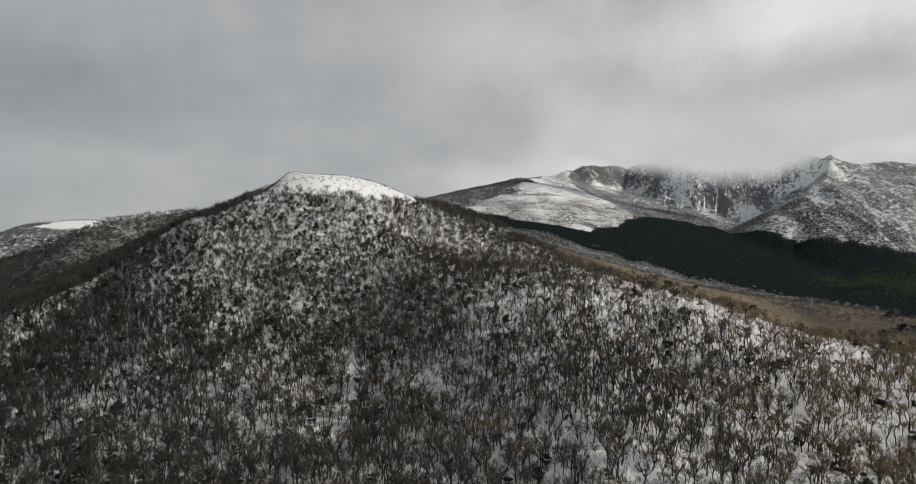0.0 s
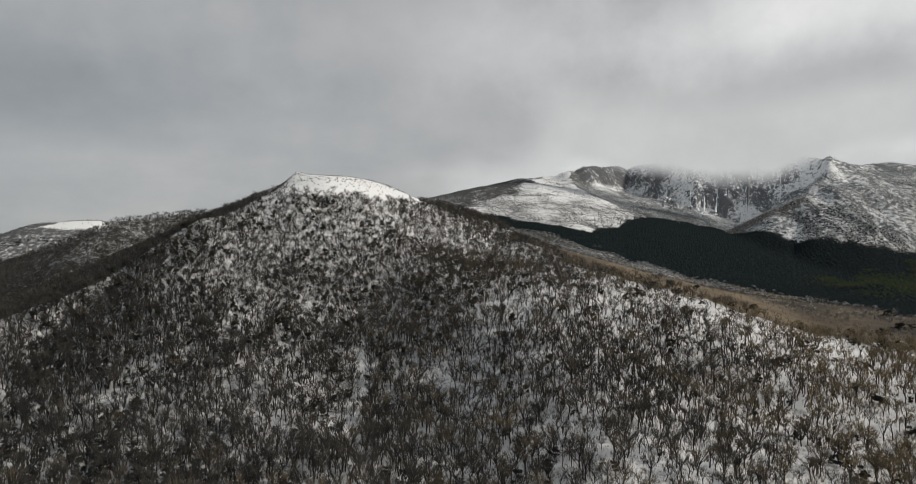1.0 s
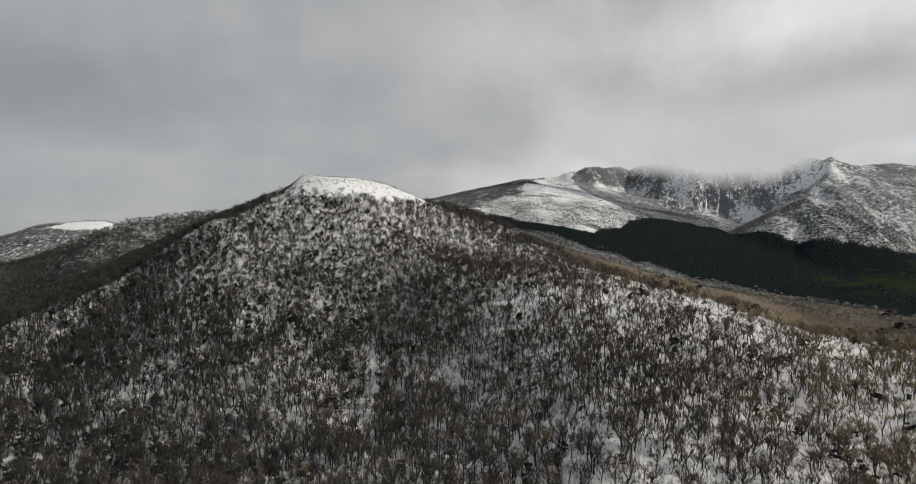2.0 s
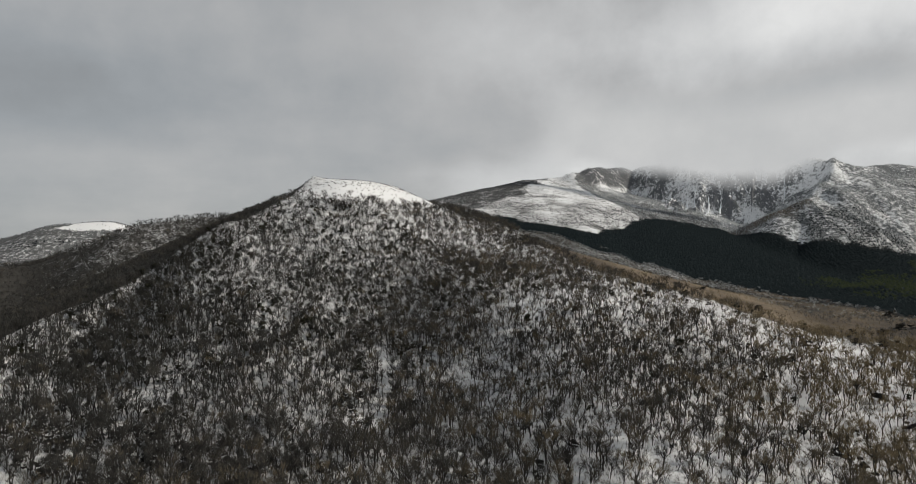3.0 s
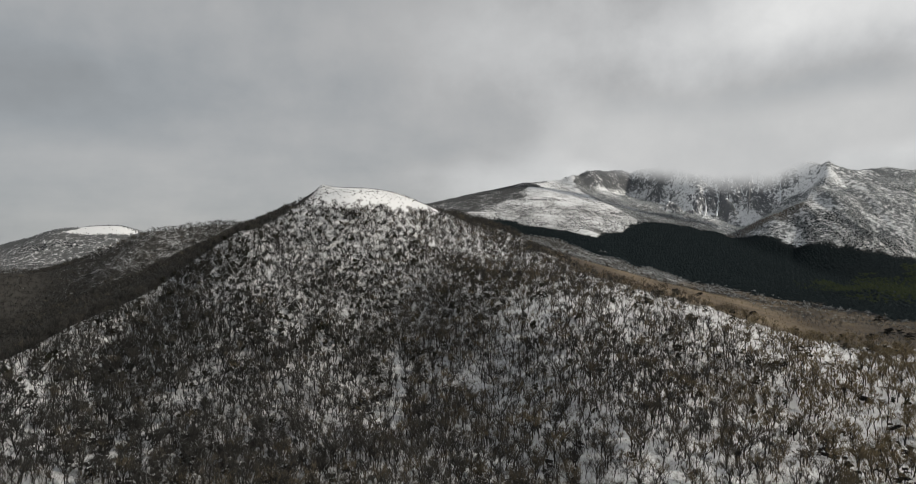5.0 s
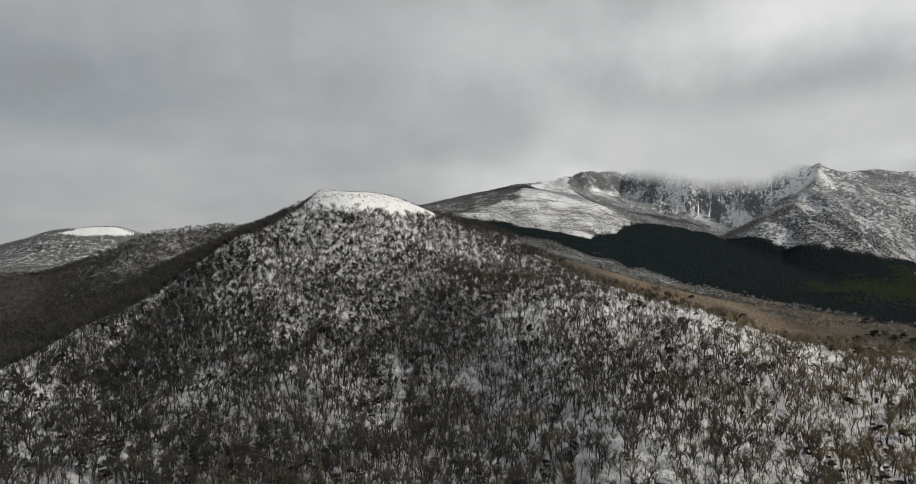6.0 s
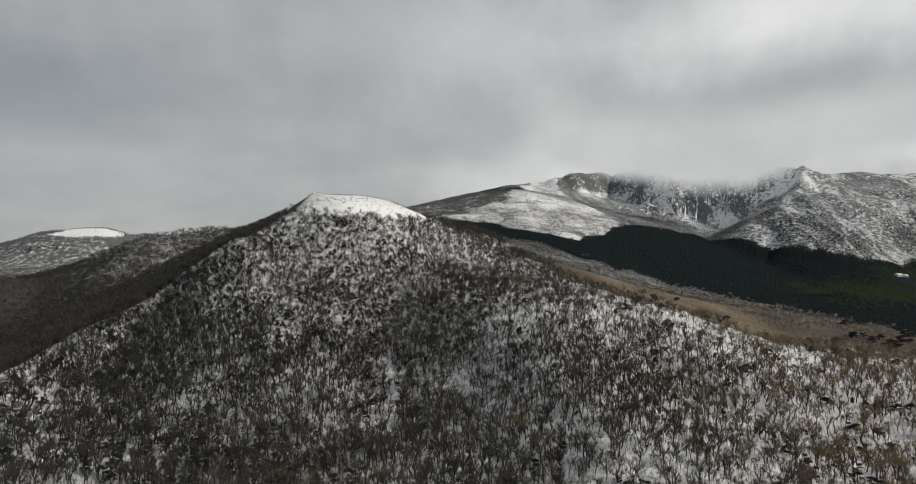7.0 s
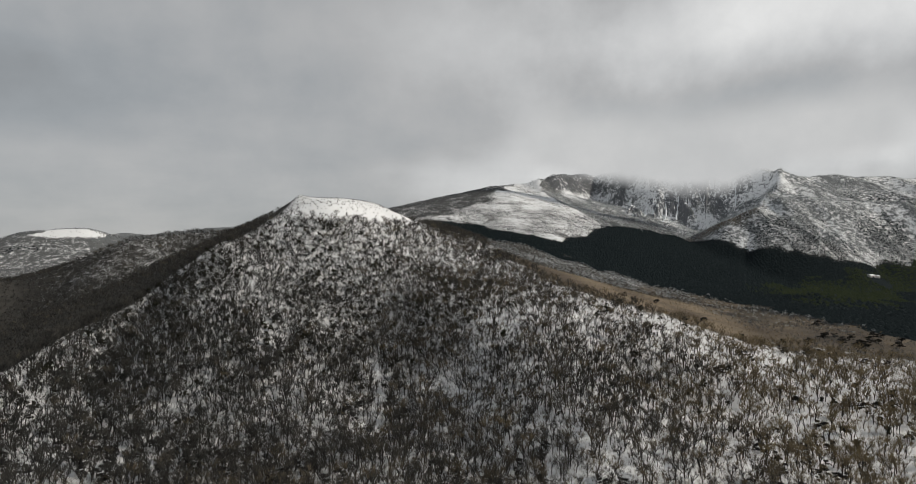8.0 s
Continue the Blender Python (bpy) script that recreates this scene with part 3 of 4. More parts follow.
def bare_tree(rng, limbs, branches, twigs, twig_r, tall=9.0):
    """A leafless broad-leaved tree: crooked stems, limbs that fan upward, fine twigs."""
    trunk, crown = Shape(), Shape()
    stems = rng.choice([1, 1, 2, 3])
    for s in range(stems):
        lean = np.array([rng.uniform(-.25, .25), rng.uniform(-.25, .25), 1.0]) * (1 if stems == 1 else 1)
        if stems > 1:
            ang = 2 * math.pi * s / stems + rng.uniform(-.5, .5)
            lean[:2] += 0.35 * np.array([math.cos(ang), math.sin(ang)])
        h = tall * rng.uniform(.38, .55)
        r = rng.uniform(.15, .22) * (1 if stems == 1 else .75)
        p = np.array([rng.uniform(-.2, .2) * stems, rng.uniform(-.2, .2) * stems, -0.6])
        pts = [p]
        for k in range(3):
            p = p + lean / np.linalg.norm(lean) * (h + .6) / 3 + np.array([rng.uniform(-.25, .25), rng.uniform(-.25, .25), 0])
            pts.append(p)
        for k in range(3):
            trunk.spike(pts[k], pts[k + 1], r * (1 - .2 * k), 0, 5 if limbs > 5 else 3, r * (.8 - .2 * k))
        top = pts[-1]
        for l in range(max(2, limbs // stems)):
            ang = 2 * math.pi * l / max(2, limbs // stems) + rng.uniform(-.6, .6)
            up = rng.uniform(.9, 2.0)
            d = np.array([math.cos(ang), math.sin(ang), up]); d /= np.linalg.norm(d)
            base = pts[2] + (top - pts[2]) * rng.uniform(0, 1)
            ln = (tall - base[2]) * rng.uniform(.45, .7)
            mid = base + d * ln * .55
            d2 = d + np.array([rng.uniform(-.3, .3), rng.uniform(-.3, .3), .45]); d2 /= np.linalg.norm(d2)
            end = mid + d2 * ln * .7
            trunk.spike(base, mid, r * .5, 0, 3, r * .3)
            trunk.spike(mid, end, r * .3, 0)
            for b in range(branches):
                t = rng.uniform(.1, 1)
                q = base + (mid - base) * t * 2 if t < .5 else mid + (end - mid) * (t * 2 - 1)
                a2 = rng.uniform(0, 2 * math.pi)
                e = np.array([math.cos(a2) * .9, math.sin(a2) * .9, rng.uniform(.4, 1.5)]); e /= np.linalg.norm(e)
                bl = rng.uniform(.9, 2.1) * tall / 9
                be = q + e * bl
                crown.spike(q, be, twig_r * 1.5, 0)
                for w in range(twigs):
                    q2 = q + (be - q) * rng.uniform(.25, 1)
                    e2 = e + np.array([rng.uniform(-.9, .9), rng.uniform(-.9, .9), rng.uniform(-.1, .9)]); e2 /= np.linalg.norm(e2)
                    crown.spike(q2, q2 + e2 * rng.uniform(.5, 1.2) * tall / 9, twig_r, 1)
    return trunk, crown


def lod_tree(rng, segments, limbs, clumps, sprays, r, tall=8.6):
    """A leafless tree seen from some way off: trunk, steep limbs and sprays of twigs."""
    trunk, crown = Shape(), Shape()
    p = np.array([0, 0, -.6])
    top = np.array([rng.uniform(-.9, .9), rng.uniform(-.9, .9), tall * rng.uniform(.45, .6)])
    bend = (p + top) / 2 + np.array([rng.uniform(-.35, .35), rng.uniform(-.35, .35), 0])
    if segments > 1:
        trunk.spike(p, bend, .25, 0, 3, .19)
        trunk.spike(bend, top, .19, 0, 3, .09)
    else:
        trunk.spike(p, top, .2, 0)
    for l in range(limbs):
        a = 2 * math.pi * l / limbs + rng.uniform(-.7, .7)
        up = rng.uniform(.9, 2.6)
        d = np.array([math.cos(a), math.sin(a), up]); d /= np.linalg.norm(d)
        q = bend + (top - bend) * rng.uniform(-.2, 1)
        ln = (tall - q[2]) * rng.uniform(.7, 1.0)
        trunk.spike(q, q + d * ln, .14 if segments > 1 else .17, 0)
        # clumps of fine twigs round the upper half of each limb
        for c in range(clumps):
            o = q + d * ln * rng.uniform(.4, 1.0) + np.array([rng.uniform(-1, 1), rng.uniform(-1, 1), rng.uniform(-.3, .6)]) * tall * .09
            rad = tall * rng.uniform(.08, .14)
            for s in range(sprays):
                w = d * .8 + np.array([rng.gauss(0, .38), rng.gauss(0, .38), rng.gauss(.45, .35)])
                w /= np.linalg.norm(w)
                jit = .35 if segments > 1 else .8
                st = o + np.array([rng.gauss(0, jit), rng.gauss(0, jit), rng.gauss(0, jit * .7)]) * rad - w * rad * .5
                crown.sliver(st, st + w * rad * rng.uniform(1.1, 2.2), r, 1)
    return trunk, crown


def round_crown(rng):
    """A leafless tree seen from far: a short trunk and a full upright head of fine twigs."""
    trunk, crown = Shape(), Shape()
    top = np.array([rng.uniform(-.4, .4), rng.uniform(-.4, .4), rng.uniform(1.4, 2.2)])
    trunk.spike((0, 0, -.5), top * 1.9, .17, 0, 3)
    for k in range(22):
        w = np.array([rng.gauss(0, .75), rng.gauss(0, .75), rng.gauss(.95, .45)])
        w /= np.linalg.norm(w)
        a = top + w * np.array([1.3, 1.3, 1.0]) * rng.uniform(.1, 1.6)
        crown.sliver(a, a + w * rng.uniform(.9, 1.8), .125, 1)
    return trunk, crown


def joined(*shapes):
    V, F, M, n = [], [], [], 0
    for s in shapes:
        v, f, m = s.arrays()
        V.append(v); F.append(f + n); M.append(m); n += len(v)
    return np.concatenate(V), np.concatenate(F), np.concatenate(M)


def tufts(rng, n, radius, flat, size, centre, shape, slot=0, hollow=.35):
    for k in range(n):
        d = np.array([rng.gauss(0, 1), rng.gauss(0, 1), rng.gauss(0, 1)])
        d /= np.linalg.norm(d)
        p = np.array(centre) + d * radius * rng.uniform(hollow, 1) * np.array([1, 1, flat])
        o = np.array([rng.uniform(-1, 1), rng.uniform(-1, 1), rng.uniform(-.2, 1.0)])
        o /= np.linalg.norm(o)
        s = size * rng.uniform(.6, 1.4)
        shape.spike(p - o * s * .4, p + o * s, s * .55, slot)


def evergreen(rng, clumps, per, tall=6.0, size=.55):
    """A crooked pine: a bent trunk with flat, ragged clumps of needles."""
    trunk, crown = Shape(), Shape()
    p = np.array([0, 0, -.5])
    top = np.array([rng.uniform(-.8, .8), rng.uniform(-.8, .8), tall * .8])
    trunk.spike(p, top, .16, 0, 3, .06)
    for c in range(clumps):
        t = rng.uniform(.35, 1.05)
        ang = rng.uniform(0, 2 * math.pi)
        out = tall * .5 * (1.15 - t * .7) * rng.uniform(.3, 1)
        q = p + (top - p) * t + np.array([math.cos(ang) * out, math.sin(ang) * out, rng.uniform(-.2, .5)])
        trunk.spike(p + (top - p) * min(t, 1) * .95, q, .06, 0)
        tufts(rng, per, tall * rng.uniform(.13, .22), .5, size, q, crown)
    return trunk, crown


def stamp(name, variants, pos, scale, turn, lean, mats, label, category):
    """Joins many trees into one object of uncountable stuff."""
    pick = np.random.randint(0, len(variants), len(pos))
    # one twig tone per tree; warm sunlight right and cool shade left tint it
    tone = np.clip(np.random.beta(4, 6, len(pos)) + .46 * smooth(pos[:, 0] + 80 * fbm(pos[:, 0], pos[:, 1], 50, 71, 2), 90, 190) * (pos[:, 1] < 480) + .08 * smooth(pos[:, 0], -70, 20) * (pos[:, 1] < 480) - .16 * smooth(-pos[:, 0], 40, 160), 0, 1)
    Vs, Fs, Ms, Ts, n = [], [], [], [], 0
    for k, (v, f, m) in enumerate(variants):
        w = np.where(pick == k)[0]
        if not len(w):
            continue
        c, s = np.cos(turn[w])[:, None], np.sin(turn[w])[:, None]
        x, y, z = v[None, :, 0], v[None, :, 1], v[None, :, 2]
        sc = scale[w][:, None]
        P = np.stack([(x * c - y * s) * sc + pos[w, 0:1] + z * sc * lean[w, 0:1],
                      (x * s + y * c) * sc + pos[w, 1:2] + z * sc * lean[w, 1:2],
                      z * sc + pos[w, 2:3]], -1)
        Vs.append(P.reshape(-1, 3))
        Fs.append((f[None] + (np.arange(len(w)) * len(v))[:, None, None] + n).reshape(-1, 3))
        Ms.append(np.tile(m, len(w)))
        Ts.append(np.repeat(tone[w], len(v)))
        n += len(w) * len(v)
    me = mesh_from(name, np.concatenate(Vs), np.concatenate(Fs), mats, np.concatenate(Ms))
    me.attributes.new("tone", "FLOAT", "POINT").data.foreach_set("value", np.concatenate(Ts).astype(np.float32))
    return tagged(new(name, me), label, category, kind="stuff")


def scatter(x0, x1, y0, y1, spacing, keep):
    """Jittered grid of places on the ground, thinned by keep(x, y, z)."""
    nx, ny = int((x1 - x0) / spacing), int((y1 - y0) / spacing)
    X, Y = np.meshgrid(np.arange(nx), np.arange(ny))
    X = x0 + (X + np.random.uniform(-.1, 1.1, X.shape)) * spacing
    Y = y0 + (Y + np.random.uniform(-.1, 1.1, Y.shape)) * spacing
    X, Y = X.ravel(), Y.ravel()
    Z = height(X, Y)
    k = np.random.uniform(0, 1, X.shape) < keep(X, Y, Z)
    return np.stack([X, Y, Z], -1)[k]


def spread(n, lo, hi, tilt=.08):
    return (np.random.uniform(lo, hi, n), np.random.uniform(0, 2 * math.pi, n), np.random.normal(0, tilt, (n, 2)))


def twiggy(rng, stems, n, tall, r):
    """A small far tree or bush: a few stems and a fan of spikes."""
    s = Shape()
    for k in range(n):
        a = rng.uniform(0, 2 * math.pi)
        out, z0 = rng.uniform(.05, .42) * tall, 0 if k < stems else rng.uniform(.25, .6) * tall
        root = np.array([math.cos(a) * out * .25, math.sin(a) * out * .25, z0 - (.3 if k < stems else 0)])
        end = np.array([math.cos(a) * out, math.sin(a) * out, z0 + rng.uniform(.35, .6) * tall])
        if k < stems:
            s.spike(root, end, r * 1.3, 0)
        else:
            s.sliver(root, end, r * 1.5, 1)
    return s


rng = random.Random(7)
NEAR = [joined(*lod_tree(rng, 2, 6, 3, 9, .055)) for _ in range(16)]
NEXT = [joined(*lod_tree(rng, 2, 5, 3, 6, .085)) for _ in range(16)]
MID = [joined(*lod_tree(rng, 1, 4, 2, 6, .15)) for _ in range(14)]
SIDE = [joined(*round_crown(rng)) for _ in range(14)]
BUSH = [joined(twiggy(rng, 3, 9, 3.0, .06)) for _ in range(8)]
SAPLING = [joined(twiggy(rng, 2, 8, 3.2, .05)) for _ in range(10)]


def clumps(rng, n, radius, tall, size, flat=.7):
    """A small round-headed tree or bush seen from far: a few uneven faceted clumps."""
    s = Shape()
    for k in range(n):
        c = np.array([rng.gauss(0, .55), rng.gauss(0, .55), rng.uniform(-.3, .35)]) * radius * (n > 1) + (0, 0, tall)
        r = size * rng.uniform(.75, 1.25)
        a0 = rng.uniform(0, 6.3)
        ring = [c + r * rng.uniform(.75, 1.25) * np.array([math.cos(a0 + q * 1.571), math.sin(a0 + q * 1.571), rng.uniform(-.25, .25) * flat]) for q in range(4)]
        b = len(s.v)
        s.v += ring + [c + (rng.uniform(-.3, .3) * r, rng.uniform(-.3, .3) * r, r * flat * rng.uniform(.8, 1.2)), c - (0, 0, r * flat)]
        for q in range(4):
            s.f += [(b + q, b + (q + 1) % 4, b + 4), (b + (q + 1) % 4, b + q, b + 5)]
            s.m += [0, 0]
    return s


def upright(rng, tall, wide):
    """One narrow leafless tree far off: a slim uneven spindle, widest in its upper half."""
    s = Shape()
    a0, mid = rng.uniform(0, 6.3), tall * rng.uniform(.45, .7)
    s.v = [np.array([wide * rng.uniform(.6, 1.3) * math.cos(a0 + q * 2.09), wide * rng.uniform(.6, 1.3) * math.sin(a0 + q * 2.09), mid + rng.uniform(-.5, .5)]) for q in range(3)]
    s.v += [np.array([rng.uniform(-.4, .4), rng.uniform(-.4, .4), tall]), np.array([0, 0, -.5])]
    for q in range(3):
        s.f += [(q, (q + 1) % 3, 3), ((q + 1) % 3, q, 4)]
        s.m += [0, 0]
    return s


def cone_tree(rng, tall, wide):
    """A dense evergreen far off: a blunt uneven cone."""
    s = Shape()
    a0 = rng.uniform(0, 6.3)
    s.v = [np.array([wide * rng.uniform(.7, 1.3) * math.cos(a0 + q * 1.571), wide * rng.uniform(.7, 1.3) * math.sin(a0 + q * 1.571), -.6]) for q in range(4)]
    s.v.append(np.array([rng.uniform(-.5, .5), rng.uniform(-.5, .5), tall]))
    for q in range(4):
        s.f.append((q, (q + 1) % 4, 4))
        s.m.append(0)
    return s


CONE = [joined(cone_tree(rng, rng.uniform(1.1, 2.0), 2.6)) for _ in range(16)]
DOT = [joined(upright(rng, rng.uniform(2.6, 4.2), .8)) for _ in range(20)]
SHRUB = [joined(clumps(rng, 2, .8, .45, .75, .7)) for _ in range(10)]
PINE_MID = [joined(*evergreen(rng, 5, 5, 4.6, .95)) for _ in range(8)]


def slope_keep(X, Y, Z):
    snow, tan, wood, rock, frost, thin = zones(X, Y, Z)
    cap = smooth(Z, 45, 50) * (1 - smooth(np.hypot(X + 100, Y - 550), 75, 105))
    bench = smooth(X + 30 * fbm(X, Y, 30, 37, 2), -25, 25) * smooth(Y + 30 * fbm(X, Y, 24, 39, 2), 270, 330) * (1 - smooth(Y + .5 * X, 440, 475) * (1 - smooth(X, 50, 95)))
    gap = np.maximum(smooth(fbm(X, Y, 30, 31, 3), .12, .36), (1.15 * smooth(X + 60 * fbm(X, Y, 40, 35, 2), 60, 150)))
    return np.clip((1 - cap) * (1 - .45 * bench) * (beyond(X, Y) < 6) * (1 - smooth(Y - tan_edge(X) + 12 * fbm(X, Y, 20, 33, 2), -4, 16) * smooth(X, 10, 60)) * (1 - wood) * (1 - .36 * gap) * (1 - clearing(X, Y)) * (.48 + .36 * smooth(Y, 205, 285) + .07 * smooth(-X, -10, 40)) * (1 - .22 * smooth(Y, 370, 450)) * (np.abs(X + 8) < .79 * (Y + 70) + 15), 0, 1)


BARE = [M_BARK, M_TWIG]
FROSTED = [M_TWIG, M_FROST]
GREY = [M_BARK, M_GREY]
slope = scatter(-300, 400, 150, 620, 2.9, slope_keep)
# the trees nearest to the eye stand as single things
order = np.argsort(slope[:, 1] + 1e4 * (np.abs(slope[:, 0] - 5) > 165))
single, rest = slope[order[:300]], slope[order[300:]]
front, middle, back = (rest[(rest[:, 1] >= lo) & (rest[:, 1] < hi)] for lo, hi in ((0, 235), (235, 335), (335, 999)))
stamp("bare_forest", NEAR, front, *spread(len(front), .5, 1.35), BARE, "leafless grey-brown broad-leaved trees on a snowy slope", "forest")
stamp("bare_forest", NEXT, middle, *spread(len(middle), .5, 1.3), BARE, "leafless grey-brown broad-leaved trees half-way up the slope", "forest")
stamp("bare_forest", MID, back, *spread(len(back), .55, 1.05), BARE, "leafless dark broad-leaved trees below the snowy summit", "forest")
left = scatter(-700, -165, 280, 660, 3.15, lambda X, Y, Z: 0.95 * (beyond(X, Y) > 4) * (X > -.84 * (Y + 70) - 25))
stamp("bare_forest", SIDE, left, *spread(len(left), .75, 1.3), BARE, "leafless dark broad-leaved trees on a lower ridge", "forest")
light = scatter(-40, 420, 430, 960, 2.8, lambda X, Y, Z: (1 - zones(X, Y, Z)[2]) * (1 - zones(X, Y, Z)[1]) * (Y > crest_y(X) + 60) * (.25 + .7 * pale_strip(X, Y)))
stamp("bare_forest", SIDE, light[::2], *spread(len(light[::2]), .5, .95), BARE, "dark leafless trees at the edge of the valley", "forest")
light = light[1::2]
stamp("bare_forest", SIDE, light, *spread(len(light), .6, 1.0), FROSTED, "pale frosted leafless trees at the edge of the valley", "forest")

saplings = scatter(-120, 400, 150, 470, 1.9, lambda X, Y, Z: (.25 + .5 * smooth(X + 60 * fbm(X, Y, 40, 93, 2), -20, 80)) * smooth(fbm(X, Y, 16, 95, 3), -.35, .2) * (1 - clearing(X, Y)) * (Y < tan_edge(X) + 12) * (np.abs(X + 8) < .79 * (Y + 70) + 15) * (beyond(X, Y) < 6))
# share of tan rises to the right, tinting that slope as warm sunlight does
warm = np.random.uniform(0, 1, len(saplings)) < .25 + .5 * smooth(saplings[:, 0], 60, 150)
for some, mats, label in ((warm, [M_TAN_TWIG, M_TAN_TWIG], "thin tan saplings and dry stems in the snow"), (~warm, BARE, "thin dark saplings between the trees")):
    stamp("undergrowth", SAPLING, saplings[some], *spread(int(some.sum()), .5, 1.3), mats, label, "bushes")
brush = scatter(-290, 345, 150, 460, 3.3, lambda X, Y, Z: .55 * slope_keep(X, Y, Z))
stamp("undergrowth", BUSH, brush, *spread(len(brush), .35, .8), BARE, "low leafless brush between the trees", "bushes")
scrub = scatter(0, 480, 150, 640, 3.6, lambda X, Y, Z: .5 * smooth(zones(X, Y, Z)[1], .3, .7) * (Y > tan_edge(X) + 5))
stamp("scrub", BUSH, scrub, *spread(len(scrub), .3, .8), [M_TAN_TWIG, M_TAN_TWIG], "brown leafless scrub over dry tan grass", "bushes")
thicket = scatter(180, 420, 330, 640, 3.4, lambda X, Y, Z: smooth(fbm(X, Y, 26, 91, 3), .0, .25) * (1 - zones(X, Y, Z)[2]) * (Y > tan_edge(X) + 3) * smooth(X + .25 * (Y - 450), 215, 260))
stamp("scrub", SIDE, thicket, *spread(len(thicket), .3, .8), GREY, "grey leafless thicket on the dry plain", "bushes")
dots = scatter(-190, 0, 470, 600, 3.4, lambda X, Y, Z: smooth(Z, 46, 52) * (.22 + .6 * smooth(Z, 60, 64) + .7 * smooth(beyond(X, Y), -18, -6)))
stamp("scrub", SHRUB, dots, *spread(len(dots), .3, .85, .02), [M_BARK], "dark knee-high bushes in the summit snow", "bushes")

pines = scatter(-80, 1250, 380, 1250, 3.8, lambda X, Y, Z: (X < .87 * Y + 75) * zones(X, Y, Z)[2] * (np.hypot(X - 716, (Y - 890) * .8) > 17))
px, py = pines[:, 0], pines[:, 1]
# patch of sunlight on the wood, painted with the olive copy
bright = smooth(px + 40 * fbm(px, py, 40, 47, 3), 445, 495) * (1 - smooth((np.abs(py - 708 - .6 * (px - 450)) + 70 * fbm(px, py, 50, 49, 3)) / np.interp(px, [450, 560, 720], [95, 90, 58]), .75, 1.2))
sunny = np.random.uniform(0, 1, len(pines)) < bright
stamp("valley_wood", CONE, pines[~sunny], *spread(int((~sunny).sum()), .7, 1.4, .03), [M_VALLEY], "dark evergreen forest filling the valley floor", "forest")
stamp("valley_wood", CONE, pines[sunny], *spread(int(sunny.sum()), .7, 1.4, .03), [M_SUNLIT_PINE], "olive-green evergreen forest on the valley floor", "forest")


def far_keep(X, Y, Z):
    snow, tan, wood, rock, frost, thin = zones(X, Y, Z)
    n = fbm(X, Y, 60, 41, 3)
    return np.clip((1 - wood) * (1 - .75 * rock) * (1.2 - 1.1 * smooth(snow, .55, 1.0)) * (1.0 + n), .0, 1) * (X < .87 * Y + 75) * (X > spur_edge(Y) - 4)


west = scatter(-420, 260, 1060, 1600, 3.5, lambda X, Y, Z: (1 - smooth(X + 60 * fbm(X, Y, 34, 25, 3) + 70 * fbm(X, Y, 120, 21, 4) - bright_west(Y), -15, 40)) * (Z > 40) * (X > -.2 * Y))
stamp("mountain_wood", DOT, west, *spread(len(west), .6, 1.1), [M_GREY], "dense grey leafless wood on the mountain shoulder", "forest")
fw = scatter(200, 1180, 900, 1640, 3.2, far_keep)
small = 1 - .45 * smooth(fw[:, 2], 170, 200)
dim = np.random.uniform(0, 1, len(fw)) < .75 * (1 - smooth(fw[:, 0], 470, 560)) * (1 - smooth(fw[:, 2] + 30 * fbm(fw[:, 0], fw[:, 1], 60, 97, 3), 70, 125)) + .2 * smooth(fw[:, 0], 500, 560) * (1 - smooth(fw[:, 2], 40, 80))
wide, turn, lean = spread(len(fw), .5, 1.0)
for pale, mat, label in ((~dim, M_FROST, "pale frosted leafless trees on snowy mountain flanks"), (dim, M_GREY, "grey leafless trees low on the mountain flanks")):
    stamp("mountain_wood", DOT, fw[pale], (wide * small)[pale], turn[pale], lean[pale], [mat], label, "forest")


def spur_keep(X, Y, Z):
    n = fbm(X, Y, 40, 57, 3)
    west_side = 1 - smooth(X + 50 * n - bright_west(Y), 0, 150)
    low_side = 1 - smooth(Y - .25 * X + 90 * n, 960, 1180)
    return np.clip(.30 + 1.7 * n + .4 * west_side * (1 - smooth(Y, 1330, 1410)) + .55 * low_side, .1, .95) * (X < spur_edge(Y) - 2) * (X > bright_west(Y) - 70) * (1 - zones(X, Y, Z)[2])


fine_dots = scatter(-80, 340, 990, 1600, 3.8, spur_keep)
half = len(fine_dots) // 2
fine_dots = fine_dots[np.random.permutation(len(fine_dots))]
stamp("mountain_wood", DOT, fine_dots[:half], *spread(half, .25, .8), [M_GREY], "small dark leafless trees dotted over a bright snowfield", "bushes")
stamp("mountain_wood", SHRUB, fine_dots[half:], *spread(len(fine_dots) - half, .5, 1.7), [M_GREY], "low dark bushes dotted over a bright snowfield", "bushes")
lw = scatter(-960, -420, 670, 1060, 3.1, lambda X, Y, Z: .85 * (1 - .95 * smooth(Z + 5 * fbm(X, Y, 34, 25, 3), 44, 48) * smooth(-X, 560, 575) * (1 - smooth(-X, 662, 672)) * (Y < 1000)))
stamp("mountain_wood", DOT, lw, *spread(len(lw), .4, .85), [M_GREY], "leafless trees below a snowy hilltop", "forest")


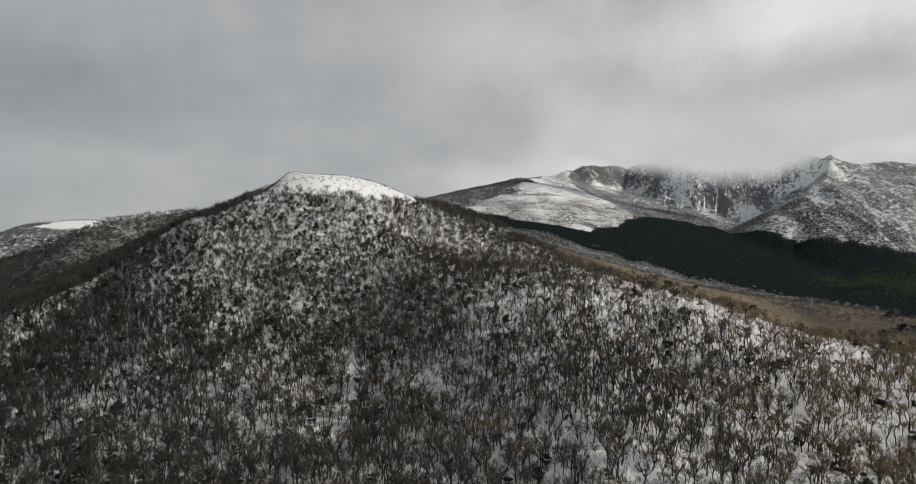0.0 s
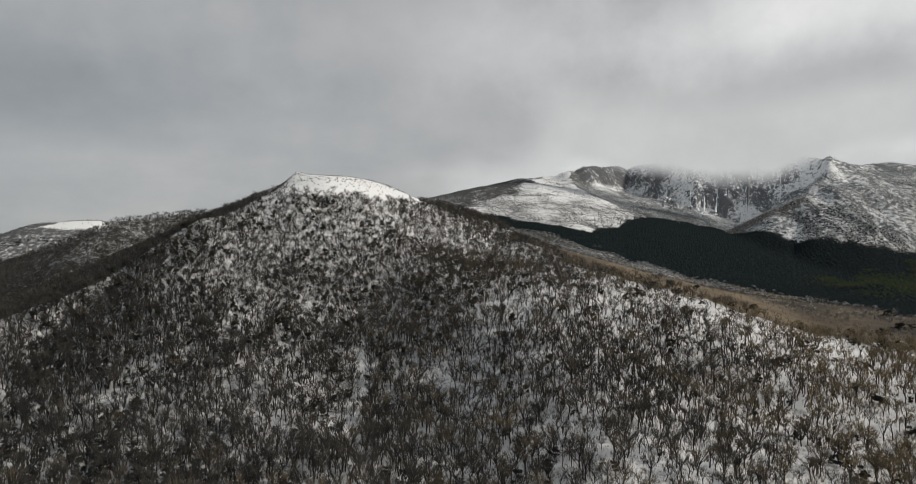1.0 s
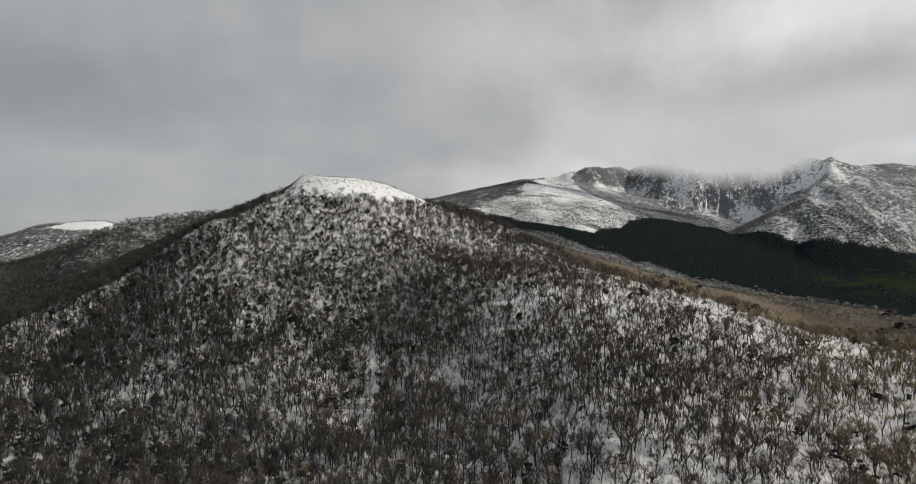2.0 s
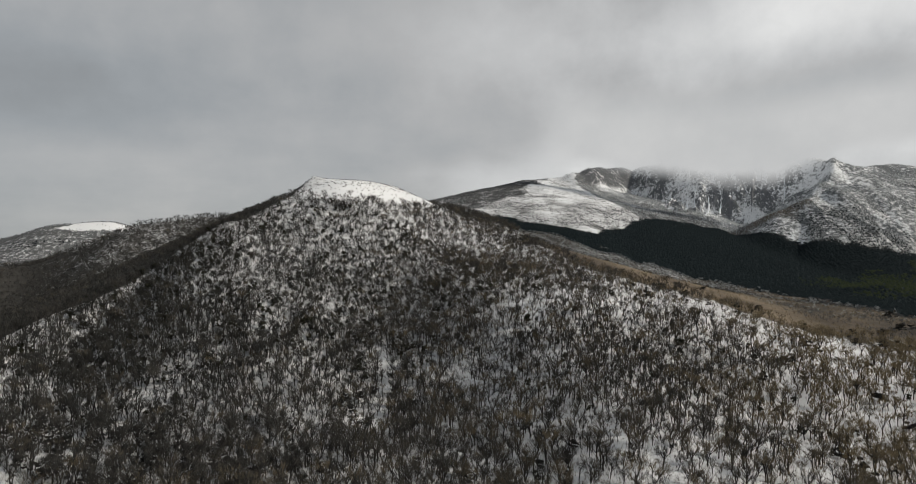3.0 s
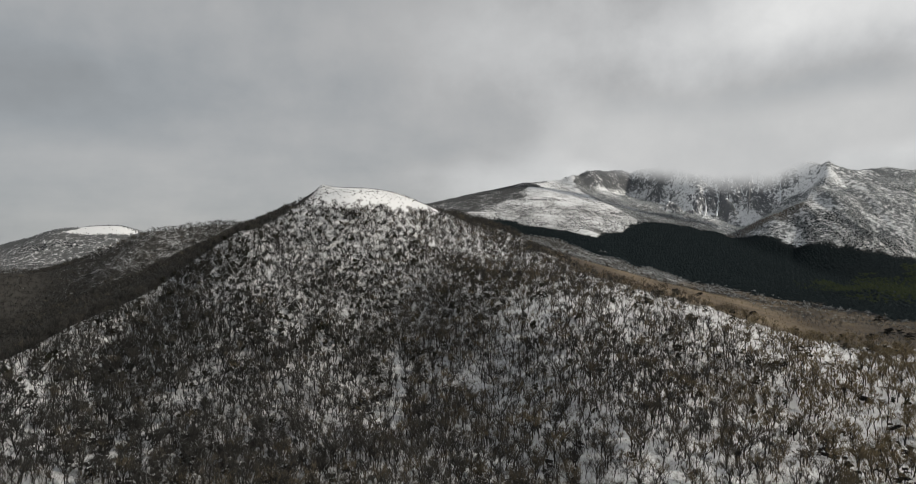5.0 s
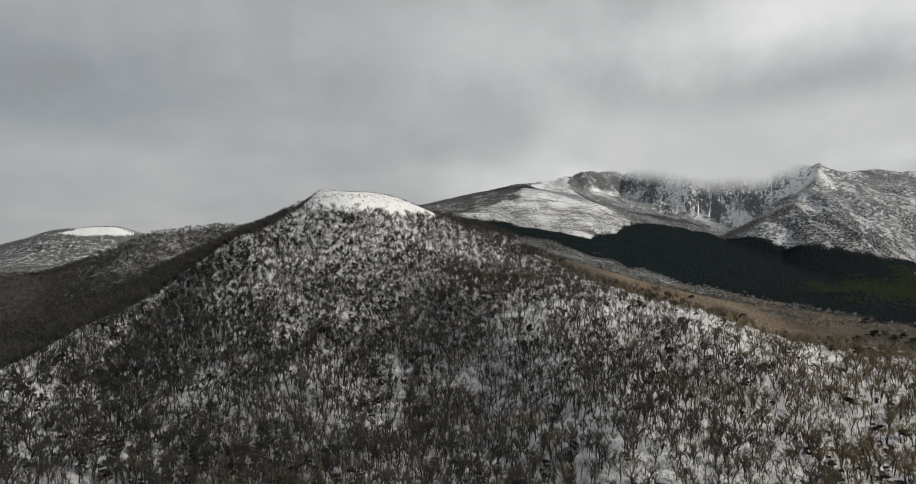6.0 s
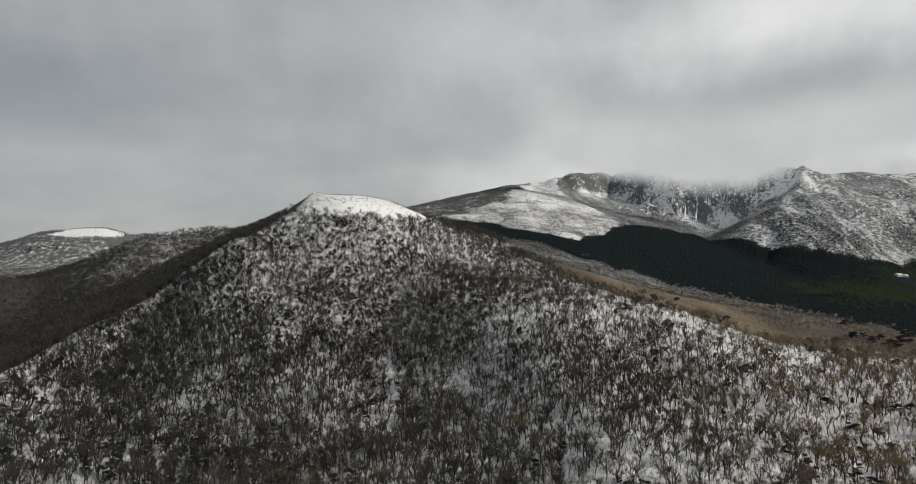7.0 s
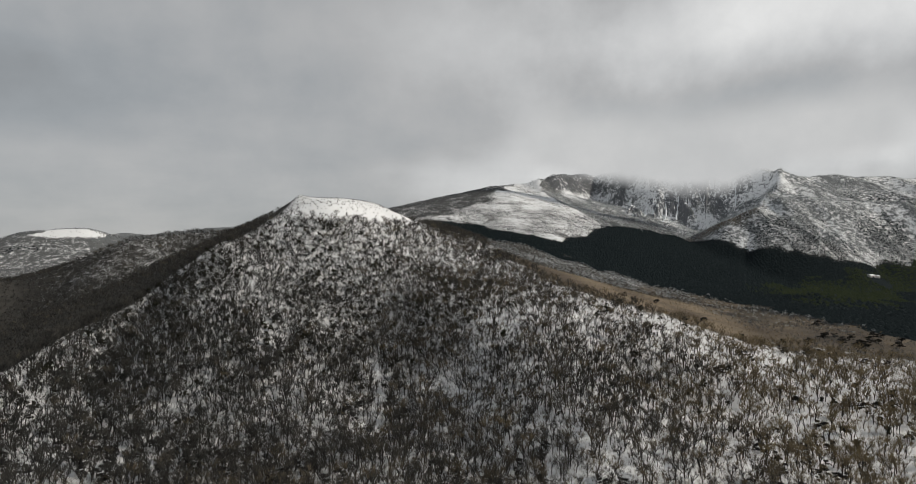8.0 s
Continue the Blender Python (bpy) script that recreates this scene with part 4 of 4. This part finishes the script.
def dark_keep(X, Y, Z):
    n = fbm(X * 1.6, Y, 70, 51, 4)
    face = dark_face(X, Y, Z)
    strip = smooth(X, 860, 900) * smooth(Y, 1150, 1170) * (1 - smooth(Y, 1200, 1230)) * .8
    rim = (1 - smooth(Z - 58 + 30 * n, 0, 16)) * smooth(X, 290, 330) * (1 - smooth(X, 480, 540)) * smooth(Y, 1040, 1080) * .6
    band = (1 - smooth(np.abs(Z - 24 + 10 * n), 3, 6)) * smooth(-X, 610, 640) * (1 - smooth(-X, 700, 730)) * smooth(Y, 880, 920) * (Y < 985)
    return np.clip(face + strip + rim + band, 0, 1)


dk = np.concatenate([scatter(240, 1100, 930, 1300, 4.0, dark_keep), scatter(-740, -600, 860, 1000, 4.5, dark_keep)])
stamp("mountain_wood", CONE, dk, *spread(len(dk), .45, 1.1, .04), [M_VALLEY], "dark evergreens in the gullies of the mountain", "forest")


brow = scatter(290, 490, 1480, 1700, 3.0, lambda X, Y, Z: .85 * smooth(X + 20 * fbm(X, Y, 40, 51, 3), 296, 308) * (1 - smooth(X, 455, 490)) * smooth(Y, 1490, 1510) * smooth(Z + 12 * fbm(X, Y, 40, 53, 3), 184, 194))
stamp("mountain_wood", DOT, brow, *spread(len(brow), .6, 1.3), [M_GREY], "dark wood on a rocky brow under the cloud", "forest")


# ---- single trees near the eye ----
def tree_thing(trunk, crown, name, mats, label, category, group):
    root = tagged(new(name), label, category, group)
    tone = rng.betavariate(2, 3)
    for part_name, shape, mat in (("trunk", trunk, mats[0]), ("crown", crown, mats)):
        v, f, m = shape.arrays()
        me = mesh_from(part_name, v, f, mat if isinstance(mat, list) else [mat], m)
        me.attributes.new("tone", "FLOAT", "POINT").data.foreach_set("value", np.full(len(v), tone, np.float32))
        ob = new(part_name, me)
        ob.parent = root
    return root


KINDS = [(10.5, "leafless grey-brown broad-leaved tree standing in snow"), (8.0, "small leafless tree with a crooked dark trunk in snow"),
         (13.0, "tall leafless tree with spreading limbs above snow"), (9.5, "leafless many-stemmed tree with fine brown twigs")]
masters = []
for tall, label in KINDS * 2:
    masters.append(tree_thing(*bare_tree(rng, 6, 4, 4, .035, tall), "bare_tree", BARE, label, "tree", "bare trees on the slope"))
for k, (x, y, z) in enumerate(single):
    m = pose(x, y, z, rng.uniform(-5, 5), rng.uniform(-5, 5), rng.uniform(0, 360)) @ Matrix.Scale(rng.uniform(.75, 1.15), 4)
    if k < len(masters):
        masters[k].matrix_basis = m
    else:
        src = masters[k % len(masters)]
        copy_thing(src, m @ Matrix.Diagonal((*[1 / s for s in src.scale], 1)))

# crooked pines on the slope and along the crest
places = scatter(-230, 260, 170, 470, 4.8, lambda X, Y, Z: .72 * (1 - .5 * smooth(X, -20, 40)) * slope_keep(X, Y, Z) * smooth(fbm(X, Y, 45, 61, 3), -.34, .16))
pine_masters = [tree_thing(*evergreen(rng, 9, 22, t, .33), "evergreen_shrub", [M_BARK, M_PINE], "dark evergreen bush with ragged needle clumps in snow", "shrub", "evergreens on the slope") for t in (3.2, 4.0, 5.0, 3.6)]
near_p = np.argsort(places[:, 1])[:200]
for k, i in enumerate(near_p):
    x, y, z = places[i]
    m = pose(x, y, z, 0, 0, rng.uniform(0, 360)) @ Matrix.Scale(rng.uniform(.85, 1.55), 4)
    if k < len(pine_masters):
        pine_masters[k].matrix_basis = m
    else:
        src = pine_masters[k % len(pine_masters)]
        copy_thing(src, m @ Matrix.Diagonal((*[1 / s for s in src.scale], 1)))
others = np.delete(places, near_p, 0)
stamp("undergrowth", PINE_MID, others, *spread(len(others), .5, 1.3), [M_PINE], "dark evergreen bushes scattered in the forest", "bushes")


# ---- crooked pines along the dry crest ----
def flat_pine(rng, tall):
    """A wind-bent pine: short leaning trunk, long low boughs, flat wide pads of needles."""
    trunk, crown = Shape(), Shape()
    top = np.array([rng.uniform(-1.2, 1.2), rng.uniform(-1, 1), tall * .78])
    trunk.spike((0, 0, -.6), top * .5 + np.array([.4, 0, 0]), .24, 0, 5, .17)
    trunk.spike(top * .5 + np.array([.4, 0, 0]), top, .17, 0, 5, .08)
    for c in range(20):
        t, a = rng.uniform(.2, 1.0), rng.uniform(0, 2 * math.pi)
        out = tall * .82 * (1.2 - t * .75) * rng.uniform(.25, 1)
        q = top * t + np.array([math.cos(a) * out, math.sin(a) * out, rng.uniform(0, .5)])
        trunk.spike(top * min(t, 1) * .93, q, .07, 0)
        tufts(rng, 22, tall * rng.uniform(.17, .28), .3, .42, q, crown)
    return trunk, crown


PINE_SPOTS = [(184, 324), (153, 293), (194, 400), (224, 344), (242, 345), (263, 347), (278, 337), (294, 339), (176, 451), (147, 426),
              (183, 280), (185, 267), (222, 266), (213, 265), (231, 266), (185, 246), (103, 356), (157, 297), (132, 211),
              (289, 398), (296, 405), (306, 409), (305, 397), (314, 402), (322, 411), (310, 387), (311, 381), (318, 390), (328, 398), (348, 422), (358, 426),
              (347, 392), (367, 414), (267, 382), (324, 458), (336, 400), (300, 391)]
flat = [tree_thing(*flat_pine(rng, t), "pine_tree", [M_BARK, M_PINE], "dark wind-bent pine with flat needle pads on dry grass", "tree", "pines along the crest") for t in (5.0, 6.2, 5.6)]
for k, (x, y) in enumerate(PINE_SPOTS):
    m = pose(x, y, float(height(x, y)), 0, 0, rng.uniform(0, 360)) @ Matrix.Scale(rng.uniform(.75, 1.1), 4)
    if k < 3:
        flat[k].matrix_basis = m
    else:
        src = flat[k % 3]
        copy_thing(src, m @ Matrix.Diagonal((*[1 / s for s in src.scale], 1)))


def part(name, bm, mat, parent, label=""):
    me = bpy.data.meshes.new(name)
    bm.to_mesh(me)
    bm.free()
    me.materials.append(mat)
    ob = new(name, me)
    ob.parent = parent
    return tagged(ob, label)


def block(size, at, bevel=0.0, m=None):
    bm = bmesh.new()
    bmesh.ops.create_cube(bm, size=1.0, matrix=(m or Matrix()) @ Matrix.Translation(at) @ Matrix.Diagonal((*size, 1)))
    if bevel:
        bmesh.ops.bevel(bm, geom=bm.edges[:], offset=bevel, segments=1, affect="EDGES")
    return bm


# dark evergreens and a slim pole beside the snow gully
for (x, y), t in (((-54.5, 278), 6.0), ((-43.8, 279), 6.0), ((-61, 270), 6.5), ((-66, 266), 6.0), ((-62, 258), 5.5), ((-69, 261), 5.0), ((-36, 268), 5.5)):
    big = tree_thing(*evergreen(rng, 13, 26, t, .38), "evergreen_shrub", [M_BARK, M_PINE], "large dark evergreen beside a snowy gully", "shrub", "evergreens on the slope")
    big.matrix_basis = pose(x, y, float(height(x, y)))
pole = tagged(new("pole"), "slim weathered pole standing in a snow gully", "pole")
pole.matrix_basis = pose(-49, 273, float(height(-49, 273)))
shaft = bmesh.new()
bmesh.ops.create_cone(shaft, cap_ends=True, segments=8, radius1=.14, radius2=.09, depth=7.0, matrix=Matrix.Translation((0, 0, 3.1)))
part("post", shaft, M_POLE, pole)
part("cap", block((.34, .34, .12), (0, 0, 6.64), .02), M_BARK, pole)


# ---- frozen waterfalls on the rock wall ----
def frozen_fall(top, foot, width, seed):
    """A rippled sheet of ice that clings to the rock from its lip to its foot."""
    r = random.Random(seed)
    root = tagged(new("frozen_waterfall"), "white frozen waterfall on a dark rock wall", "waterfall", "frozen waterfalls")
    n, sides = 14, 7
    V, F = [], []
    for k in range(n):
        t = k / (n - 1)
        x = top[0] + (foot[0] - top[0]) * t + r.uniform(-1.2, 1.2)
        y = top[1] + (foot[1] - top[1]) * t
        w = width * (.5 + .9 * t) * r.uniform(.6, 1.4)
        z = float(height(x, y))
        for s in range(sides):
            u = s / (sides - 1) * 2 - 1
            V.append((x + u * w, y - 2.2 - (1 - u * u) * r.uniform(.6, 1.4), z + 2.2 + (1 - u * u) * r.uniform(.3, 1.0)))
    for k in range(n - 1):
        for s in range(sides - 1):
            i = k * sides + s
            F.append((i, i + 1, i + sides + 1, i + sides))
    me = mesh_from("ice", V, F, [M_ICE])
    me.polygons.foreach_set("use_smooth", np.ones(len(F), bool))
    ice = new("ice", me)
    ice.parent = root
    # low apron of snow at the foot
    fx, fy = foot
    V, F = [(fx, fy + 2, float(height(fx, fy + 2)) + 1.5)], []
    for k in range(11):
        a = -1.5 + 3.0 * k / 10
        for q in (.5, 1.0):
            d = width * 1.5 * q * r.uniform(.7, 1.3)
            px, py = fx + math.sin(a) * d, fy - math.cos(a) * d
            V.append((px, py, float(height(px, py)) + (.6 if q < 1 else -.3)))
    for k in range(10):
        b = 1 + 2 * k
        F += [(0, b, b + 2), (b, b + 1, b + 3), (b, b + 3, b + 2)]
    apron = new("snow_apron", mesh_from("snow_apron", V, F, [M_SNOW]))
    apron.parent = root
    return root


for k, (top, foot, w) in enumerate(FALLS):
    frozen_fall(top, foot, w, 90 + k)


def buttress(x, y, wide, tall, seed):
    """A jagged rock rib that runs down the wall: a broken spine with uneven flanks."""
    r = random.Random(seed)
    root = tagged(new("rock_buttress"), "dark jagged rock rib with snow on its ledges", "rock", "rock ribs of the wall")
    n, long, drift = 12, tall * 2.2, r.uniform(-.7, -.2)
    V, F = [], []
    for k in range(n):
        t = k / (n - 1)
        cx, cy = drift * long * (t - .5) + r.uniform(-.12, .12) * wide, -long * (t - .5)
        w = wide * (.35 + .65 * math.sin(math.pi * min(1, t * 1.1 + .05))) * r.uniform(.7, 1.25)
        up = tall * .42 * (.15 + math.sin(math.pi * t) ** .7) * r.uniform(.55, 1.25)
        for u, q in ((-1, -2.5), (-.55, up * r.uniform(.3, .8)), (r.uniform(-.2, .2), up), (.5, up * r.uniform(.25, .75)), (1, -2.5)):
            px, py = cx + u * w, cy + r.uniform(-1, 1)
            V.append((px, py, float(height(x + px, y + py)) + q))
    z = float(height(x, y))
    V = [(a, b, c - z) for a, b, c in V]
    for k in range(n - 1):
        for q in range(4):
            i = k * 5 + q
            F.append((i, i + 5, i + 6, i + 1))
    rock = new("rock", mesh_from("rock", V, F, [M_ROCK]))
    rock.parent = root
    root.matrix_basis = pose(x, y, z)


rr = random.Random(5)
for k in range(26):
    u = k / 25
    bx = 487 + 225 * u + rr.uniform(-6, 6)
    by = np.interp(bx, [490, 540, 600, 660, 750], [1400, 1402, 1412, 1405, 1372]) + rr.uniform(-22, 34)
    size = rr.uniform(4, 8), rr.uniform(14, 28)
    if fall_gully(bx, by) < .05:
        buttress(bx, float(by), *size, 200 + k)


# ---- white lodge on the valley floor ----
def lodge(x, y, turn, long, label):
    """A low gabled house under a snowy roof."""
    root = tagged(new("lodge"), label, "house", "houses in the valley")
    root.matrix_basis = pose(x, y, float(height(x, y)) - .4, 0, 0, turn)
    deep, tall = 6.5, 2.9
    wall = part("wall", block((long, deep, tall), (0, 0, tall / 2)), M_WALL, root)
    for s in (-1, 1):
        roof = bmesh.new()
        tilt = Matrix.Translation((0, s * deep * .27, tall + .98)) @ Matrix.Rotation(-s * radians(27), 4, "X")
        bmesh.ops.create_cube(roof, size=1.0, matrix=tilt @ Matrix.Diagonal((long + 1.2, deep * .66, .5, 1)))
        bmesh.ops.bevel(roof, geom=roof.edges[:], offset=.1, segments=1, affect="EDGES")
        part("roof", roof, M_SNOW, root, "snow-covered roof slope")
    gable = bmesh.new()
    for e in (-1, 1):
        vs = [gable.verts.new((e * (long / 2 - .1), yy, zz)) for yy, zz in ((-deep / 2, tall - .05), (deep / 2, tall - .05), (0, tall + 1.65))]
        gable.faces.new(vs)
    part("gable", gable, M_WALL, root)
    for k in range(4):
        part("window", block((1.3, .16, 1.1), (-long / 2 + long * (k + .5) / 4, -deep / 2 - .06, 1.7), .03), M_DARK, wall, "dark window")
    part("door", block((1.1, .16, 2.1), (long * .12, -deep / 2 - .06, 1.25), .03), M_BARK, wall)
    return root


lodge(709, 897, 20, 11, "low white house under a snowy roof in the wood")
lodge(722, 900, 32, 7, "small white house beside a larger one in the wood")


# ---- low cloud on the mountain ----
def cloud_nodes(m):
    m.use_nodes = True
    nt = m.node_tree
    nt.nodes.clear()
    N, L = nt.nodes.new, nt.links.new
    pos = N("ShaderNodeNewGeometry").outputs["Position"]
    big, small = noise_tex(N, L, 0.006, 5, 0.55, pos), noise_tex(N, L, 0.022, 5, 0.55, pos)
    v = maths(N, L, "ADD", attr(N, "cover"), maths(N, L, "MULTIPLY", maths(N, L, "SUBTRACT", big, 0.5), 0.9))
    v = maths(N, L, "ADD", v, maths(N, L, "MULTIPLY", maths(N, L, "SUBTRACT", small, 0.5), 0.4))
    a = maths(N, L, "MULTIPLY", step(N, L, v, -0.1, 1.1), attr(N, "fade"))
    em = N("ShaderNodeEmission")
    L(mixed(N, L, big, (0.455, 0.467, 0.475), (0.65, 0.65, 0.645)), em.inputs["Color"])
    mix = N("ShaderNodeMixShader")
    L(a, mix.inputs[0])
    L(N("ShaderNodeBsdfTransparent").outputs[0], mix.inputs[1])
    L(em.outputs[0], mix.inputs[2])
    L(mix.outputs[0], N("ShaderNodeOutputMaterial").inputs[0])


M_CLOUD = bpy.data.materials.new("cloud")
cloud_nodes(M_CLOUD)


def cloud_bank(line, base, top):
    """A curtain of low cloud that hangs over the mountain top and thins towards its lower edge."""
    xs = [p[0] for p in line]
    U = np.linspace(xs[0], xs[-1], 60)
    W = np.linspace(0, 1, 16)
    X, S = np.meshgrid(U, W)
    low = np.interp(X, xs, [p[2] for p in line])
    Z = low - 40 + S * (top - low + 40)
    Y = np.interp(X, xs, [p[1] for p in line]) + 25 * np.sin(X / 90) - 60 * S
    V = np.stack([X, Y, Z], -1).reshape(-1, 3)
    i = np.arange(X.size).reshape(X.shape)
    F = np.stack([i[:-1, :-1], i[:-1, 1:], i[1:, 1:], i[1:, :-1]], -1).reshape(-1, 4)
    me = mesh_from("cloud_backdrop", V, F, [M_CLOUD])
    ends = smooth(X, xs[0], xs[0] + base) * (1 - smooth(X, xs[-1] - base, xs[-1]))
    for name, val in (("cover", (Z - low) / 40.0), ("fade", ends * (1 - smooth(S, .55, 1)))):
        me.attributes.new(name, "FLOAT", "POINT").data.foreach_set("value", val.ravel().astype(np.float32))
    return tagged(new("cloud_backdrop", me), "grey cloud hanging low over the mountain top", "cloud", kind="structure")


cloud_bank([(150, 1440, 230), (300, 1440, 210), (400, 1400, 176), (560, 1320, 147), (660, 1250, 144), (715, 1225, 172), (760, 1210, 205), (900, 1200, 216), (1050, 1180, 230)], 120, 420)
